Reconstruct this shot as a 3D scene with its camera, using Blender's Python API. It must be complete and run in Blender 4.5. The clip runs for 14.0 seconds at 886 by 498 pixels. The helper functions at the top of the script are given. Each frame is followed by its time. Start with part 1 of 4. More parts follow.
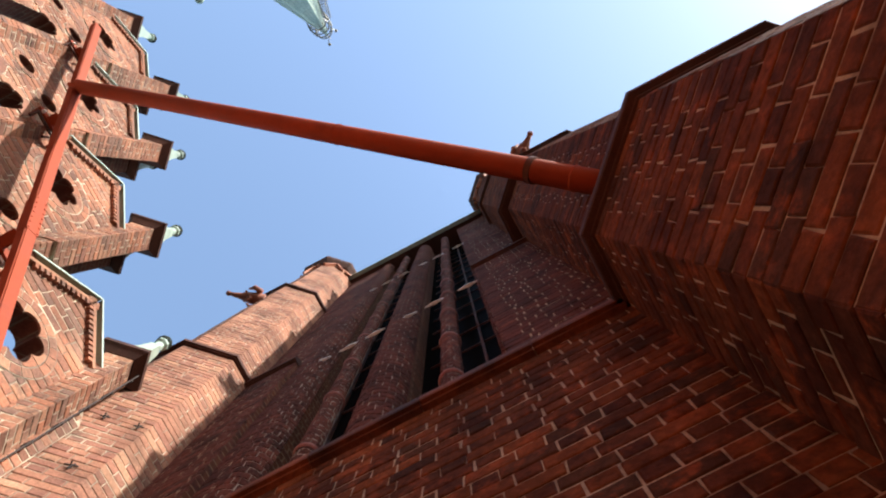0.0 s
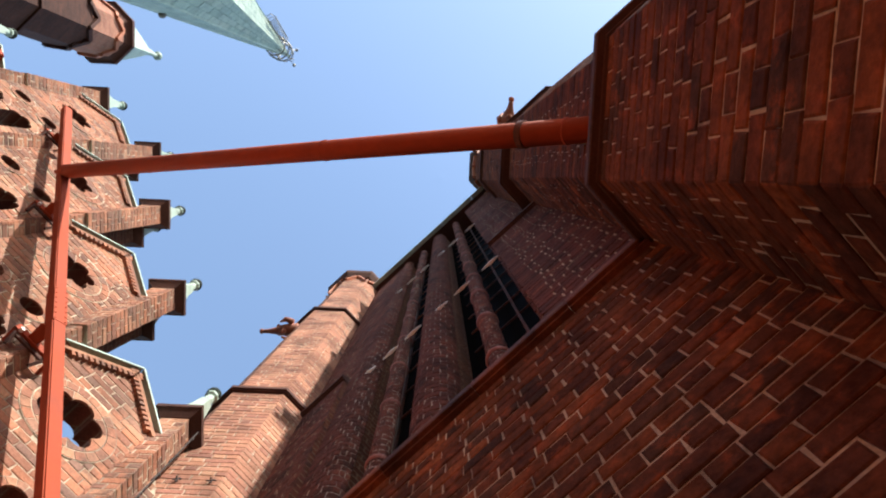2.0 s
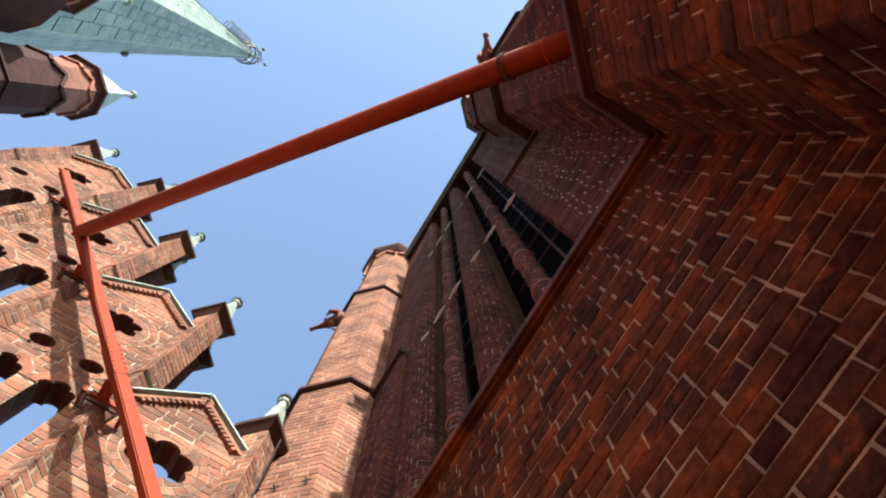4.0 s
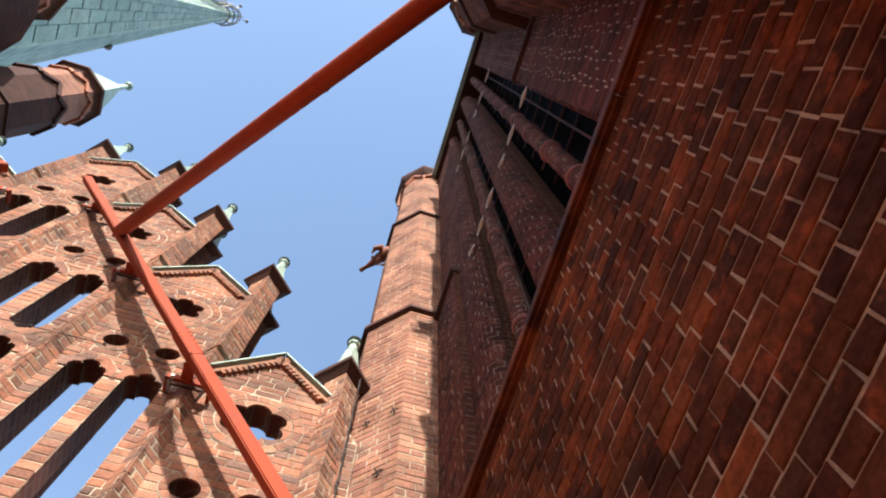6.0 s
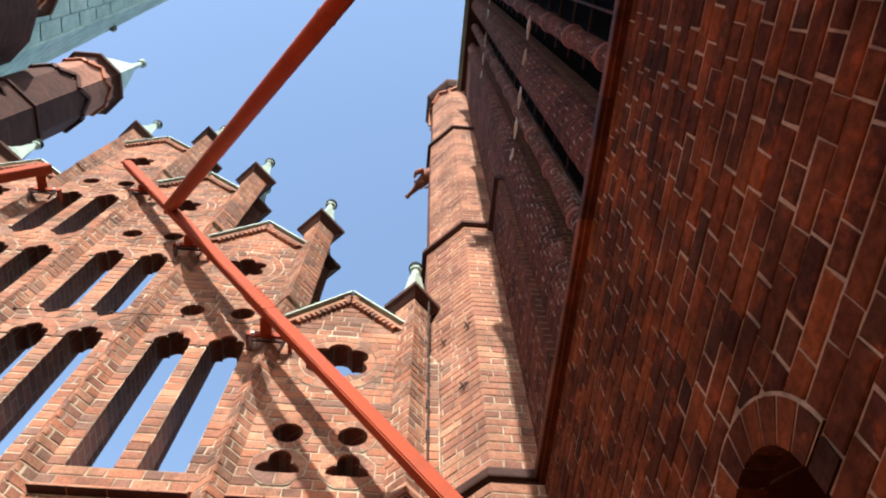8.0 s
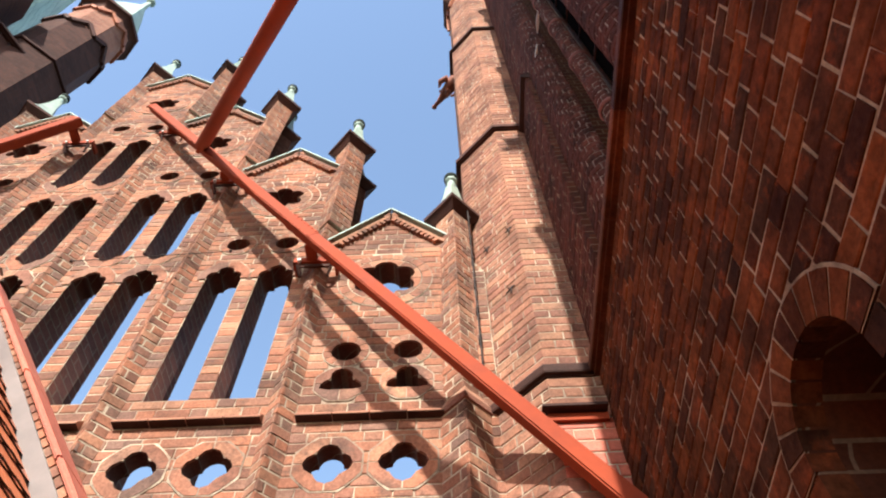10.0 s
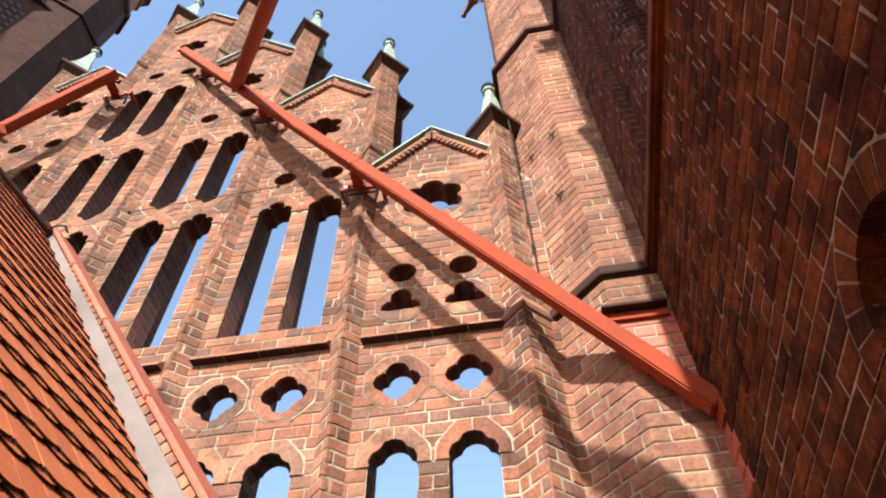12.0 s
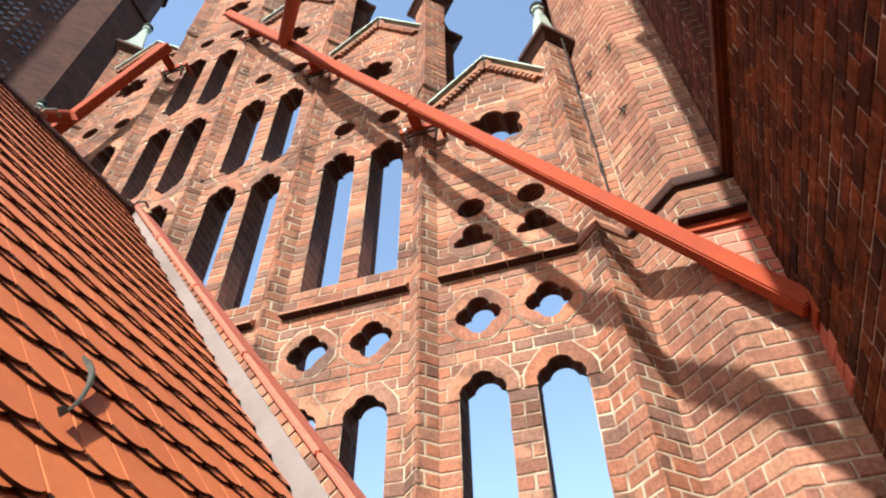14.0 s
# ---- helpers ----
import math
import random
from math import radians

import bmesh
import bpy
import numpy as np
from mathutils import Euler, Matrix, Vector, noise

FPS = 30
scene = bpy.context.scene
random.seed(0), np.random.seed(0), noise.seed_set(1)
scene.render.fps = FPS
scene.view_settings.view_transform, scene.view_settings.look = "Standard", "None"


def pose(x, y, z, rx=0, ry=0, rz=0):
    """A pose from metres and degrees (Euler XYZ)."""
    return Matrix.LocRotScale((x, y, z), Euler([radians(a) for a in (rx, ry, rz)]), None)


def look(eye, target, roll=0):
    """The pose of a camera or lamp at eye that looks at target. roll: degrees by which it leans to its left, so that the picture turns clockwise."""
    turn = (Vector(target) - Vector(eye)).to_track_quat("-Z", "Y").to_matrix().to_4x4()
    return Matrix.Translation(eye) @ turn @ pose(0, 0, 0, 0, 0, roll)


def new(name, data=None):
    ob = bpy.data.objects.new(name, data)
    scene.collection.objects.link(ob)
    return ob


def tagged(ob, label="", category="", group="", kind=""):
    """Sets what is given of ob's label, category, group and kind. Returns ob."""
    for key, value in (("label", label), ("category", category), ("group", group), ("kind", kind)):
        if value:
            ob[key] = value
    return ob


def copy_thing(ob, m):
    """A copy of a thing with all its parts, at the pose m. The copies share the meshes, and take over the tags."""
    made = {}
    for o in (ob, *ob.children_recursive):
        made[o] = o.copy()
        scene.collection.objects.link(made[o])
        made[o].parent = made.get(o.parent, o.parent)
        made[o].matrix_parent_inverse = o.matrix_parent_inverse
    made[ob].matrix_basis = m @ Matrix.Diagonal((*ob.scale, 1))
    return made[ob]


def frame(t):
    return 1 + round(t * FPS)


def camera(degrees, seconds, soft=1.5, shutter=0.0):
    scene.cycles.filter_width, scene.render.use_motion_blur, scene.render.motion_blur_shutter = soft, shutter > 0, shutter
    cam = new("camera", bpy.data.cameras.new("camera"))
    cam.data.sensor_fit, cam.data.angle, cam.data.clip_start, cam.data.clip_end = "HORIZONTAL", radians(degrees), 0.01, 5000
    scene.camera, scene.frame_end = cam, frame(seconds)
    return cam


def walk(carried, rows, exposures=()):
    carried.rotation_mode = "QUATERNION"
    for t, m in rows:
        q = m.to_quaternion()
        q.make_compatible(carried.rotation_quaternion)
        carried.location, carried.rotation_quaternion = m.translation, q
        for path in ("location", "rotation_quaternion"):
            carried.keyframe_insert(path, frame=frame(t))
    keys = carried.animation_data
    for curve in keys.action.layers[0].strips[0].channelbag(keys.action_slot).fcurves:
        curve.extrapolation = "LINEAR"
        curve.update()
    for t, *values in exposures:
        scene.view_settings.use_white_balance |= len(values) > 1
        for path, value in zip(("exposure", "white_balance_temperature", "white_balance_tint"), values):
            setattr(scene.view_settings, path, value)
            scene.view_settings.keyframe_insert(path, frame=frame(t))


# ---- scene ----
cam = camera(64.61, 14.0, soft=2.1)
PATH = [
    (0.0, 175.26, 0.06, -62.55), (0.5, 175.19, 0.07, -58.92), (1.0, 175.01, 0.10, -55.18), (1.5, 174.58, 0.13, -51.24),
    (2.0, 174.22, 0.18, -47.62), (2.5, 173.68, 0.22, -43.69), (5.0, 167.58, 0.46, -23.88), (5.5, 165.79, 0.52, -20.48),
    (6.0, 163.82, 0.57, -17.21), (6.5, 162.09, 0.61, -14.06), (7.0, 160.30, 0.64, -10.89), (7.5, 158.57, 0.67, -7.96),
    (8.0, 157.00, 0.70, -4.97), (10.5, 147.90, 0.78, 3.48), (11.0, 146.20, 0.78, 5.11), (11.5, 144.60, 0.77, 7.01),
    (12.0, 142.91, 0.77, 9.20), (12.5, 141.55, 0.76, 11.40), (13.0, 140.25, 0.73, 13.37), (13.5, 138.77, 0.72, 15.40),
    (14.0, 137.69, 0.67, 17.97)]
# heights count from the eye, which is 1.6 m over the ground
walk(cam, [(t, pose(0, 0, 0, rx, ry, rz)) for t, rx, ry, rz in PATH])

# ---------------------------------------------------------------- light
SUN_AZ, SUN_EL = radians(190.43), radians(36.95)   # clockwise from +y
world = bpy.data.worlds.new("sky")
scene.world = world
world.use_nodes = True
wn = world.node_tree.nodes
sky = wn.new("ShaderNodeTexSky")
sky.sky_type, sky.sun_disc = "NISHITA", False
sky.sun_elevation, sky.sun_rotation = SUN_EL, SUN_AZ
sky.air_density, sky.dust_density, sky.ozone_density = 1.3, 0.9, 1.0
wn["Background"].inputs["Strength"].default_value = 0.15
world.node_tree.links.new(sky.outputs[0], wn["Background"].inputs["Color"])
sun = new("sun", bpy.data.lights.new("sun", "SUN"))
sun.data.energy, sun.data.angle, sun.data.color = 4.5, radians(0.53), (1.0, 0.94, 0.86)
sun_dir = Vector((math.sin(SUN_AZ) * math.cos(SUN_EL), math.cos(SUN_AZ) * math.cos(SUN_EL), math.sin(SUN_EL)))
sun.matrix_world = look(sun_dir * 50, (0, 0, 0))
scene.view_settings.exposure = 1.22


# ---------------------------------------------------------------- materials
def surface(name, colors, rough=0.8, metal=0.0, grain=40.0, stain=1.2, dirt=0.35, bump=0.25, spread=0.25, spec=0.5, patch=None, patch_scale=2.0, patch_edge=0.56):
    """colours picked piece by piece, with grain and stains in world space"""
    m = bpy.data.materials.new(name)
    m.use_nodes = True
    nt = m.node_tree
    N, L = nt.nodes, nt.links
    b = N["Principled BSDF"]
    geo, info = N.new("ShaderNodeNewGeometry"), N.new("ShaderNodeObjectInfo")
    add = N.new("ShaderNodeMath")
    add.operation = "ADD"
    L.new(geo.outputs["Random Per Island"], add.inputs[0])
    L.new(info.outputs["Random"], add.inputs[1])
    fr = N.new("ShaderNodeMath")
    fr.operation = "FRACT"
    L.new(add.outputs[0], fr.inputs[0])
    ramp = N.new("ShaderNodeValToRGB")
    els = ramp.color_ramp.elements
    while len(els) < len(colors):
        els.new(0.5)
    for i, c in enumerate(colors):
        els[i].position, els[i].color = i / max(1, len(colors) - 1), (*c, 1)
    L.new(fr.outputs[0], ramp.inputs[0])
    fine, coarse = N.new("ShaderNodeTexNoise"), N.new("ShaderNodeTexNoise")
    for node, s, detail in ((fine, grain, 6), (coarse, stain, 5)):
        node.inputs["Scale"].default_value, node.inputs["Detail"].default_value = s, detail
        node.inputs["Roughness"].default_value = 0.65
        L.new(geo.outputs["Position"], node.inputs["Vector"])
    r1 = N.new("ShaderNodeMapRange")
    r1.inputs[1].default_value, r1.inputs[2].default_value = 0.3, 0.7
    r1.inputs[3].default_value, r1.inputs[4].default_value = 1 - spread, 1 + spread
    L.new(fine.outputs[0], r1.inputs[0])
    r2 = N.new("ShaderNodeMapRange")
    r2.inputs[1].default_value, r2.inputs[2].default_value = 0.35, 0.62
    r2.inputs[3].default_value, r2.inputs[4].default_value = 1 - dirt, 1.0
    L.new(coarse.outputs[0], r2.inputs[0])
    mul = N.new("ShaderNodeMath")
    mul.operation = "MULTIPLY"
    L.new(r1.outputs[0], mul.inputs[0])
    L.new(r2.outputs[0], mul.inputs[1])
    sc = N.new("ShaderNodeVectorMath")
    sc.operation = "SCALE"
    if patch:
        blot, lim, mix = N.new("ShaderNodeTexNoise"), N.new("ShaderNodeMapRange"), N.new("ShaderNodeMix")
        blot.inputs["Scale"].default_value, blot.inputs["Detail"].default_value = patch_scale, 8
        blot.inputs["Roughness"].default_value = 0.7
        L.new(geo.outputs["Position"], blot.inputs["Vector"])
        lim.inputs[1].default_value, lim.inputs[2].default_value = patch_edge, patch_edge + 0.12
        lim.inputs[4].default_value = 0.8
        L.new(blot.outputs[0], lim.inputs[0])
        mix.data_type = "RGBA"
        L.new(lim.outputs[0], mix.inputs[0])
        L.new(ramp.outputs[0], mix.inputs[6])
        mix.inputs[7].default_value = (*patch, 1)
        L.new(mix.outputs[2], sc.inputs[0])
    else:
        L.new(ramp.outputs[0], sc.inputs[0])
    L.new(mul.outputs[0], sc.inputs["Scale"])
    L.new(sc.outputs[0], b.inputs["Base Color"])
    rr = N.new("ShaderNodeMapRange")
    rr.inputs[3].default_value, rr.inputs[4].default_value = max(0.05, rough - 0.12), min(1, rough + 0.12)
    L.new(coarse.outputs[0], rr.inputs[0])
    L.new(rr.outputs[0], b.inputs["Roughness"])
    b.inputs["Metallic"].default_value = metal
    b.inputs["Specular IOR Level"].default_value = spec
    if bump:
        bp = N.new("ShaderNodeBump")
        bp.inputs["Strength"].default_value, bp.inputs["Distance"].default_value = bump, 0.01
        L.new(fine.outputs[0], bp.inputs["Height"])
        L.new(bp.outputs[0], b.inputs["Normal"])
    return m


def coursed(name, colors, mortar, rough=0.85):
    """brickwork too fine or too far to lay piece by piece"""
    m = surface(name, colors, rough, spec=0.15)
    N, L = m.node_tree.nodes, m.node_tree.links
    geo = next(n for n in N if n.bl_idname == "ShaderNodeNewGeometry")
    sep, com, add = N.new("ShaderNodeSeparateXYZ"), N.new("ShaderNodeCombineXYZ"), N.new("ShaderNodeMath")
    L.new(geo.outputs["Position"], sep.inputs[0])
    L.new(sep.outputs[0], add.inputs[0])
    L.new(sep.outputs[1], add.inputs[1])
    L.new(add.outputs[0], com.inputs[0])
    L.new(sep.outputs[2], com.inputs[1])
    bt = N.new("ShaderNodeTexBrick")
    L.new(com.outputs[0], bt.inputs["Vector"])
    bt.inputs["Color1"].default_value, bt.inputs["Color2"].default_value = (*colors[0], 1), (*colors[-1], 1)
    bt.inputs["Mortar"].default_value = (*mortar, 1)
    for key, value in (("Scale", 1.0), ("Mortar Size", 0.008), ("Brick Width", 0.3), ("Row Height", 0.1138), ("Bias", 0.0)):
        bt.inputs[key].default_value = value
    sc = next(n for n in N if n.bl_idname == "ShaderNodeVectorMath")
    L.new(bt.outputs["Color"], sc.inputs[0])
    return m


BRICK_GABLE = surface("gable_brick", [(0.174, 0.086, 0.060), (0.308, 0.133, 0.082), (0.395, 0.164, 0.094), (0.332, 0.138, 0.084), (0.419, 0.213, 0.130), (0.229, 0.107, 0.076), (0.363, 0.160, 0.099), (0.198, 0.115, 0.088), (0.348, 0.180, 0.118)], 0.9, dirt=0.5, stain=1.3, spread=0.32, spec=0.2, patch=(0.115, 0.07, 0.054), patch_scale=2.4, patch_edge=0.53)
BRICK_TURRET = surface("turret_brick", [(0.221, 0.102, 0.074), (0.332, 0.156, 0.101), (0.395, 0.189, 0.118), (0.300, 0.131, 0.091), (0.427, 0.230, 0.143)], 0.9, dirt=0.5, stain=1.5, spread=0.3, spec=0.2, patch=(0.155, 0.098, 0.076), patch_scale=1.6, patch_edge=0.55)
# darker copy of the turret's brick: the tower wall's shade is in the colour
BRICK_SHADE = surface("shade_brick", [(0.062, 0.023, 0.015), (0.107, 0.034, 0.018), (0.158, 0.050, 0.020), (0.086, 0.031, 0.018), (0.204, 0.063, 0.023), (0.064, 0.030, 0.019), (0.127, 0.041, 0.020), (0.046, 0.022, 0.016)], 0.95, grain=24, dirt=0.55, stain=3.2, spread=0.4, bump=0.5, spec=0.06, patch=(0.225, 0.058, 0.022), patch_scale=6.5, patch_edge=0.53)
# greyer brick of the belfry storey, its piers and shafts
BRICK_BELFRY = surface("belfry_brick", [(0.077, 0.031, 0.024), (0.133, 0.046, 0.034), (0.105, 0.038, 0.028), (0.168, 0.056, 0.038), (0.084, 0.036, 0.029)], 0.95, grain=24, dirt=0.55, stain=2.0, spread=0.35, spec=0.1, patch=(0.05, 0.03, 0.026), patch_scale=2.5)
MORTAR = surface("lime_mortar", [(0.504, 0.420, 0.302), (0.445, 0.370, 0.269)], 0.95, grain=80, dirt=0.45, stain=1.5, patch=(0.2, 0.13, 0.09), patch_scale=1.9, patch_edge=0.46)
MORTAR_DARK = surface("grey_mortar", [(0.444, 0.353, 0.248), (0.380, 0.300, 0.214)], 0.95, grain=60, dirt=0.65, stain=3.2, spec=0.2)
MORTAR_PIER = surface("pier_mortar", [(0.304, 0.240, 0.200), (0.368, 0.304, 0.256)], 0.95, grain=60, dirt=0.5, stain=3.0, spec=0.1)
# darkened brick: the shade in the gable's reveals is put into this colour
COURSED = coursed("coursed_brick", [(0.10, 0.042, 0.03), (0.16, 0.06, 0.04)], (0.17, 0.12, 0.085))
# tower reveals and core, with the same shade put into the colour
COURSED_SHADE = coursed("coursed_shade_brick", [(0.085, 0.027, 0.014), (0.135, 0.042, 0.019)], (0.21, 0.135, 0.085))
# sunlit tone of the corner turrets' top, put into the colour
COURSED_LIT = coursed("coursed_lit_brick", [(0.27, 0.115, 0.08), (0.36, 0.16, 0.105)], (0.34, 0.22, 0.16))
# brown tower brick, darkened further: its shade is partly in the colour
COURSED_TOWER_SHADE = coursed("coursed_tower_shade", [(0.058, 0.026, 0.020), (0.088, 0.037, 0.026)], (0.07, 0.042, 0.034))
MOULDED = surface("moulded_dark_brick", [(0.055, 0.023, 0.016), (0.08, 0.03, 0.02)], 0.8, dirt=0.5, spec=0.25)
CORNICE = surface("cornice_brick", [(0.07, 0.02, 0.010), (0.19, 0.052, 0.018), (0.055, 0.017, 0.010), (0.15, 0.04, 0.015)], 0.7, dirt=0.7, stain=3.0, spec=0.25)
COLLAR = surface("collar_brick", [(0.21, 0.066, 0.05), (0.26, 0.088, 0.066)], 0.6)
TERRACOTTA = surface("terracotta", [(0.353, 0.109, 0.050), (0.420, 0.143, 0.067)], 0.75)
GARGOYLE = surface("brown_terracotta", [(0.24, 0.075, 0.04), (0.32, 0.1, 0.05)], 0.8, dirt=0.5, stain=6)
RED = surface("red_steel_paint", [(0.286, 0.047, 0.016), (0.304, 0.050, 0.017)], 0.8, spec=0.25, grain=14, dirt=0.18, spread=0.06, bump=0.05, stain=2.0)
PAINTED = surface("red_overpainted_brick", [(0.495, 0.129, 0.074), (0.446, 0.113, 0.067), (0.526, 0.151, 0.089)], 0.7, dirt=0.2)
COPPER = surface("green_copper", [(0.302, 0.420, 0.361), (0.361, 0.470, 0.403), (0.269, 0.378, 0.319), (0.386, 0.470, 0.395)], 0.6, grain=9, dirt=0.3, spread=0.15, bump=0.08)
COPPER_PALE = surface("pale_copper", [(0.336, 0.454, 0.386), (0.386, 0.487, 0.420)], 0.75, dirt=0.25, bump=0.08)
SEAM = surface("copper_seam", [(0.17, 0.27, 0.24), (0.2, 0.3, 0.26)], 0.7)
BALL = surface("blackened_copper", [(0.02, 0.028, 0.024), (0.03, 0.04, 0.034)], 0.85, spec=0.1)
TILE = surface("clay_tile", [(0.500, 0.130, 0.040), (0.545, 0.150, 0.047), (0.515, 0.137, 0.043), (0.465, 0.117, 0.036)], 0.6, grain=25, dirt=0.12, spread=0.08, bump=0.06, stain=3.0)
# tail faces of the tiles: their shade is put into this dark colour
TILE_TAIL_SHADE = surface("shaded_tile_edge", [(0.077, 0.023, 0.010), (0.055, 0.018, 0.008)], 0.95, grain=30)
HOOK_IRON = surface("dull_hook_iron", [(0.055, 0.058, 0.05), (0.08, 0.08, 0.07)], 0.9, spec=0.1, metal=0.0, dirt=0.3)
ZINC = surface("zinc_sheet", [(0.185, 0.155, 0.143), (0.21, 0.178, 0.164)], 0.55, metal=0.1, grain=12, dirt=0.2, spread=0.08, bump=0.04)
STONE = surface("pale_stone", [(0.74, 0.72, 0.68), (0.78, 0.76, 0.72)], 0.85, dirt=0.2)
IRON = surface("weathered_iron", [(0.176, 0.176, 0.152), (0.216, 0.208, 0.176)], 0.55, metal=0.5, dirt=0.4)
BLACK = surface("blackened_timber", [(0.03, 0.022, 0.02), (0.04, 0.03, 0.025)], 0.9)
GROUND = surface("paving", [(0.05, 0.045, 0.04), (0.065, 0.06, 0.053)], 0.9, grain=6, stain=0.4)
GLAZED = surface("black_glazed_header", [(0.035, 0.028, 0.03), (0.05, 0.038, 0.04)], 0.3, dirt=0.3, spec=0.6)
GLASS = bpy.data.materials.new("dark_glass")
GLASS.use_nodes = True
gb = GLASS.node_tree.nodes["Principled BSDF"]
gb.inputs["Base Color"].default_value = (0.006, 0.006, 0.006, 1)
gb.inputs["Specular IOR Level"].default_value = 0.03
gb.inputs["Roughness"].default_value = 0.25
gb.inputs["IOR"].default_value = 1.03

COURSE = 0.1138
UP = Vector((0, 0, 1))
rng = random.Random(7)


# ---------------------------------------------------------------- mesh helpers
def part(name, bm, material, parent=None, label="", smooth=False):
    me = bpy.data.meshes.new(name)
    bmesh.ops.recalc_face_normals(bm, faces=bm.faces)
    bm.to_mesh(me)
    bm.free()
    me.materials.append(material)
    if smooth:
        for p in me.polygons:
            p.use_smooth = True
    ob = new(name, me)
    ob.parent = parent
    if label:
        ob["label"] = label
    return ob


def empty(name, label="", category="", group="", kind=""):
    return tagged(new(name), label, category, group, kind)


def prism(bm, pts, z0, z1, top=None):
    top = top or pts
    lo = [bm.verts.new((x, y, z0)) for x, y in pts]
    hi = [bm.verts.new((x, y, z1)) for x, y in top]
    n = len(pts)
    for i in range(n):
        bm.faces.new((lo[i], lo[(i + 1) % n], hi[(i + 1) % n], hi[i]))
    bm.faces.new(hi)
    bm.faces.new(lo[::-1])


def box(bm, x0, x1, y0, y1, z0, z1):
    prism(bm, [(x0, y0), (x1, y0), (x1, y1), (x0, y1)], z0, z1)


def bar(bm, a, b, w, h, side=None):
    """a straight bar of section w (along side) by h from a to b"""
    a, b = Vector(a), Vector(b)
    t = (b - a).normalized()
    s = Vector(side) if side else (t.cross(UP) if abs(t.z) < 0.99 else Vector((1, 0, 0)))
    s = (s - t * s.dot(t)).normalized()
    u = t.cross(s)
    ends = []
    for p in (a, b):
        ends.append([bm.verts.new(p + s * (w / 2 * i) + u * (h / 2 * j)) for i, j in ((-1, -1), (1, -1), (1, 1), (-1, 1))])
    for i in range(4):
        bm.faces.new((ends[0][i], ends[0][(i + 1) % 4], ends[1][(i + 1) % 4], ends[1][i]))
    bm.faces.new(ends[1])
    bm.faces.new(ends[0][::-1])


def tube(bm, path, radii, n=12, caps=True):
    path = [Vector(p) for p in path]
    rings = []
    for k, p in enumerate(path):
        t = (path[min(k + 1, len(path) - 1)] - path[max(k - 1, 0)]).normalized()
        q = t.to_track_quat("Z", "Y").to_matrix()
        r = radii[k] if isinstance(radii, (list, tuple)) else radii
        rings.append([bm.verts.new(p + q @ Vector((r * math.cos(2 * math.pi * i / n), r * math.sin(2 * math.pi * i / n), 0))) for i in range(n)])
    for a, b in zip(rings, rings[1:]):
        for i in range(n):
            bm.faces.new((a[i], a[(i + 1) % n], b[(i + 1) % n], b[i]))
    if caps:
        bm.faces.new(rings[-1])
        bm.faces.new(rings[0][::-1])


def ngon(cx, cy, ap, n=8, turn=0.0):
    r = ap / math.cos(math.pi / n)
    return [(cx + r * math.cos(turn + (2 * i + 1) * math.pi / n), cy + r * math.sin(turn + (2 * i + 1) * math.pi / n)) for i in range(n)]


def cone_stack(bm, cx, cy, steps, n=8, turn=0.0):
    """(height, apothem) rings"""
    rings = [[bm.verts.new((x, y, z)) for x, y in ngon(cx, cy, max(ap, 0.002), n, turn)] for z, ap in steps]
    for a, b in zip(rings, rings[1:]):
        for i in range(n):
            bm.faces.new((a[i], a[(i + 1) % n], b[(i + 1) % n], b[i]))
    bm.faces.new(rings[-1])
    bm.faces.new(rings[0][::-1])


def ball(bm, c, r):
    bmesh.ops.create_uvsphere(bm, u_segments=12, v_segments=8, radius=r, matrix=Matrix.Translation(c))


def slab(name, outline, holes, m, depth, front, inside):
    """a wall with openings: outline and holes in its plane, thickness behind it"""
    cu = bpy.data.curves.new(name, "CURVE")
    cu.dimensions, cu.fill_mode, cu.extrude = "2D", "BOTH", depth / 2
    for loop in [outline] + holes:
        s = cu.splines.new("POLY")
        s.points.add(len(loop) - 1)
        for p, (a, b) in zip(s.points, loop):
            p.co = (a, b, 0, 1)
        s.use_cyclic_u = True
    tmp = new("tmp", cu)
    me = bpy.data.meshes.new_from_object(tmp.evaluated_get(bpy.context.evaluated_depsgraph_get()))
    bpy.data.objects.remove(tmp)
    me.transform(Matrix.Translation((0, 0, -depth / 2)))
    me.materials.clear()
    me.materials.append(front)
    me.materials.append(inside)
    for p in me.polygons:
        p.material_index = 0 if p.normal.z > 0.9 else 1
    me.transform(m)
    me.update()
    return new(name, me)


# ---------------------------------------------------------------- brick laying
POOL = {}


def cuts(poly, z):
    """stretches of a polygon at a height"""
    xs = []
    for (x0, z0), (x1, z1) in zip(poly, poly[1:] + poly[:1]):
        if (z0 <= z) != (z1 <= z):
            xs.append(x0 + (x1 - x0) * (z - z0) / (z1 - z0))
    xs.sort()
    return list(zip(xs[::2], xs[1::2]))


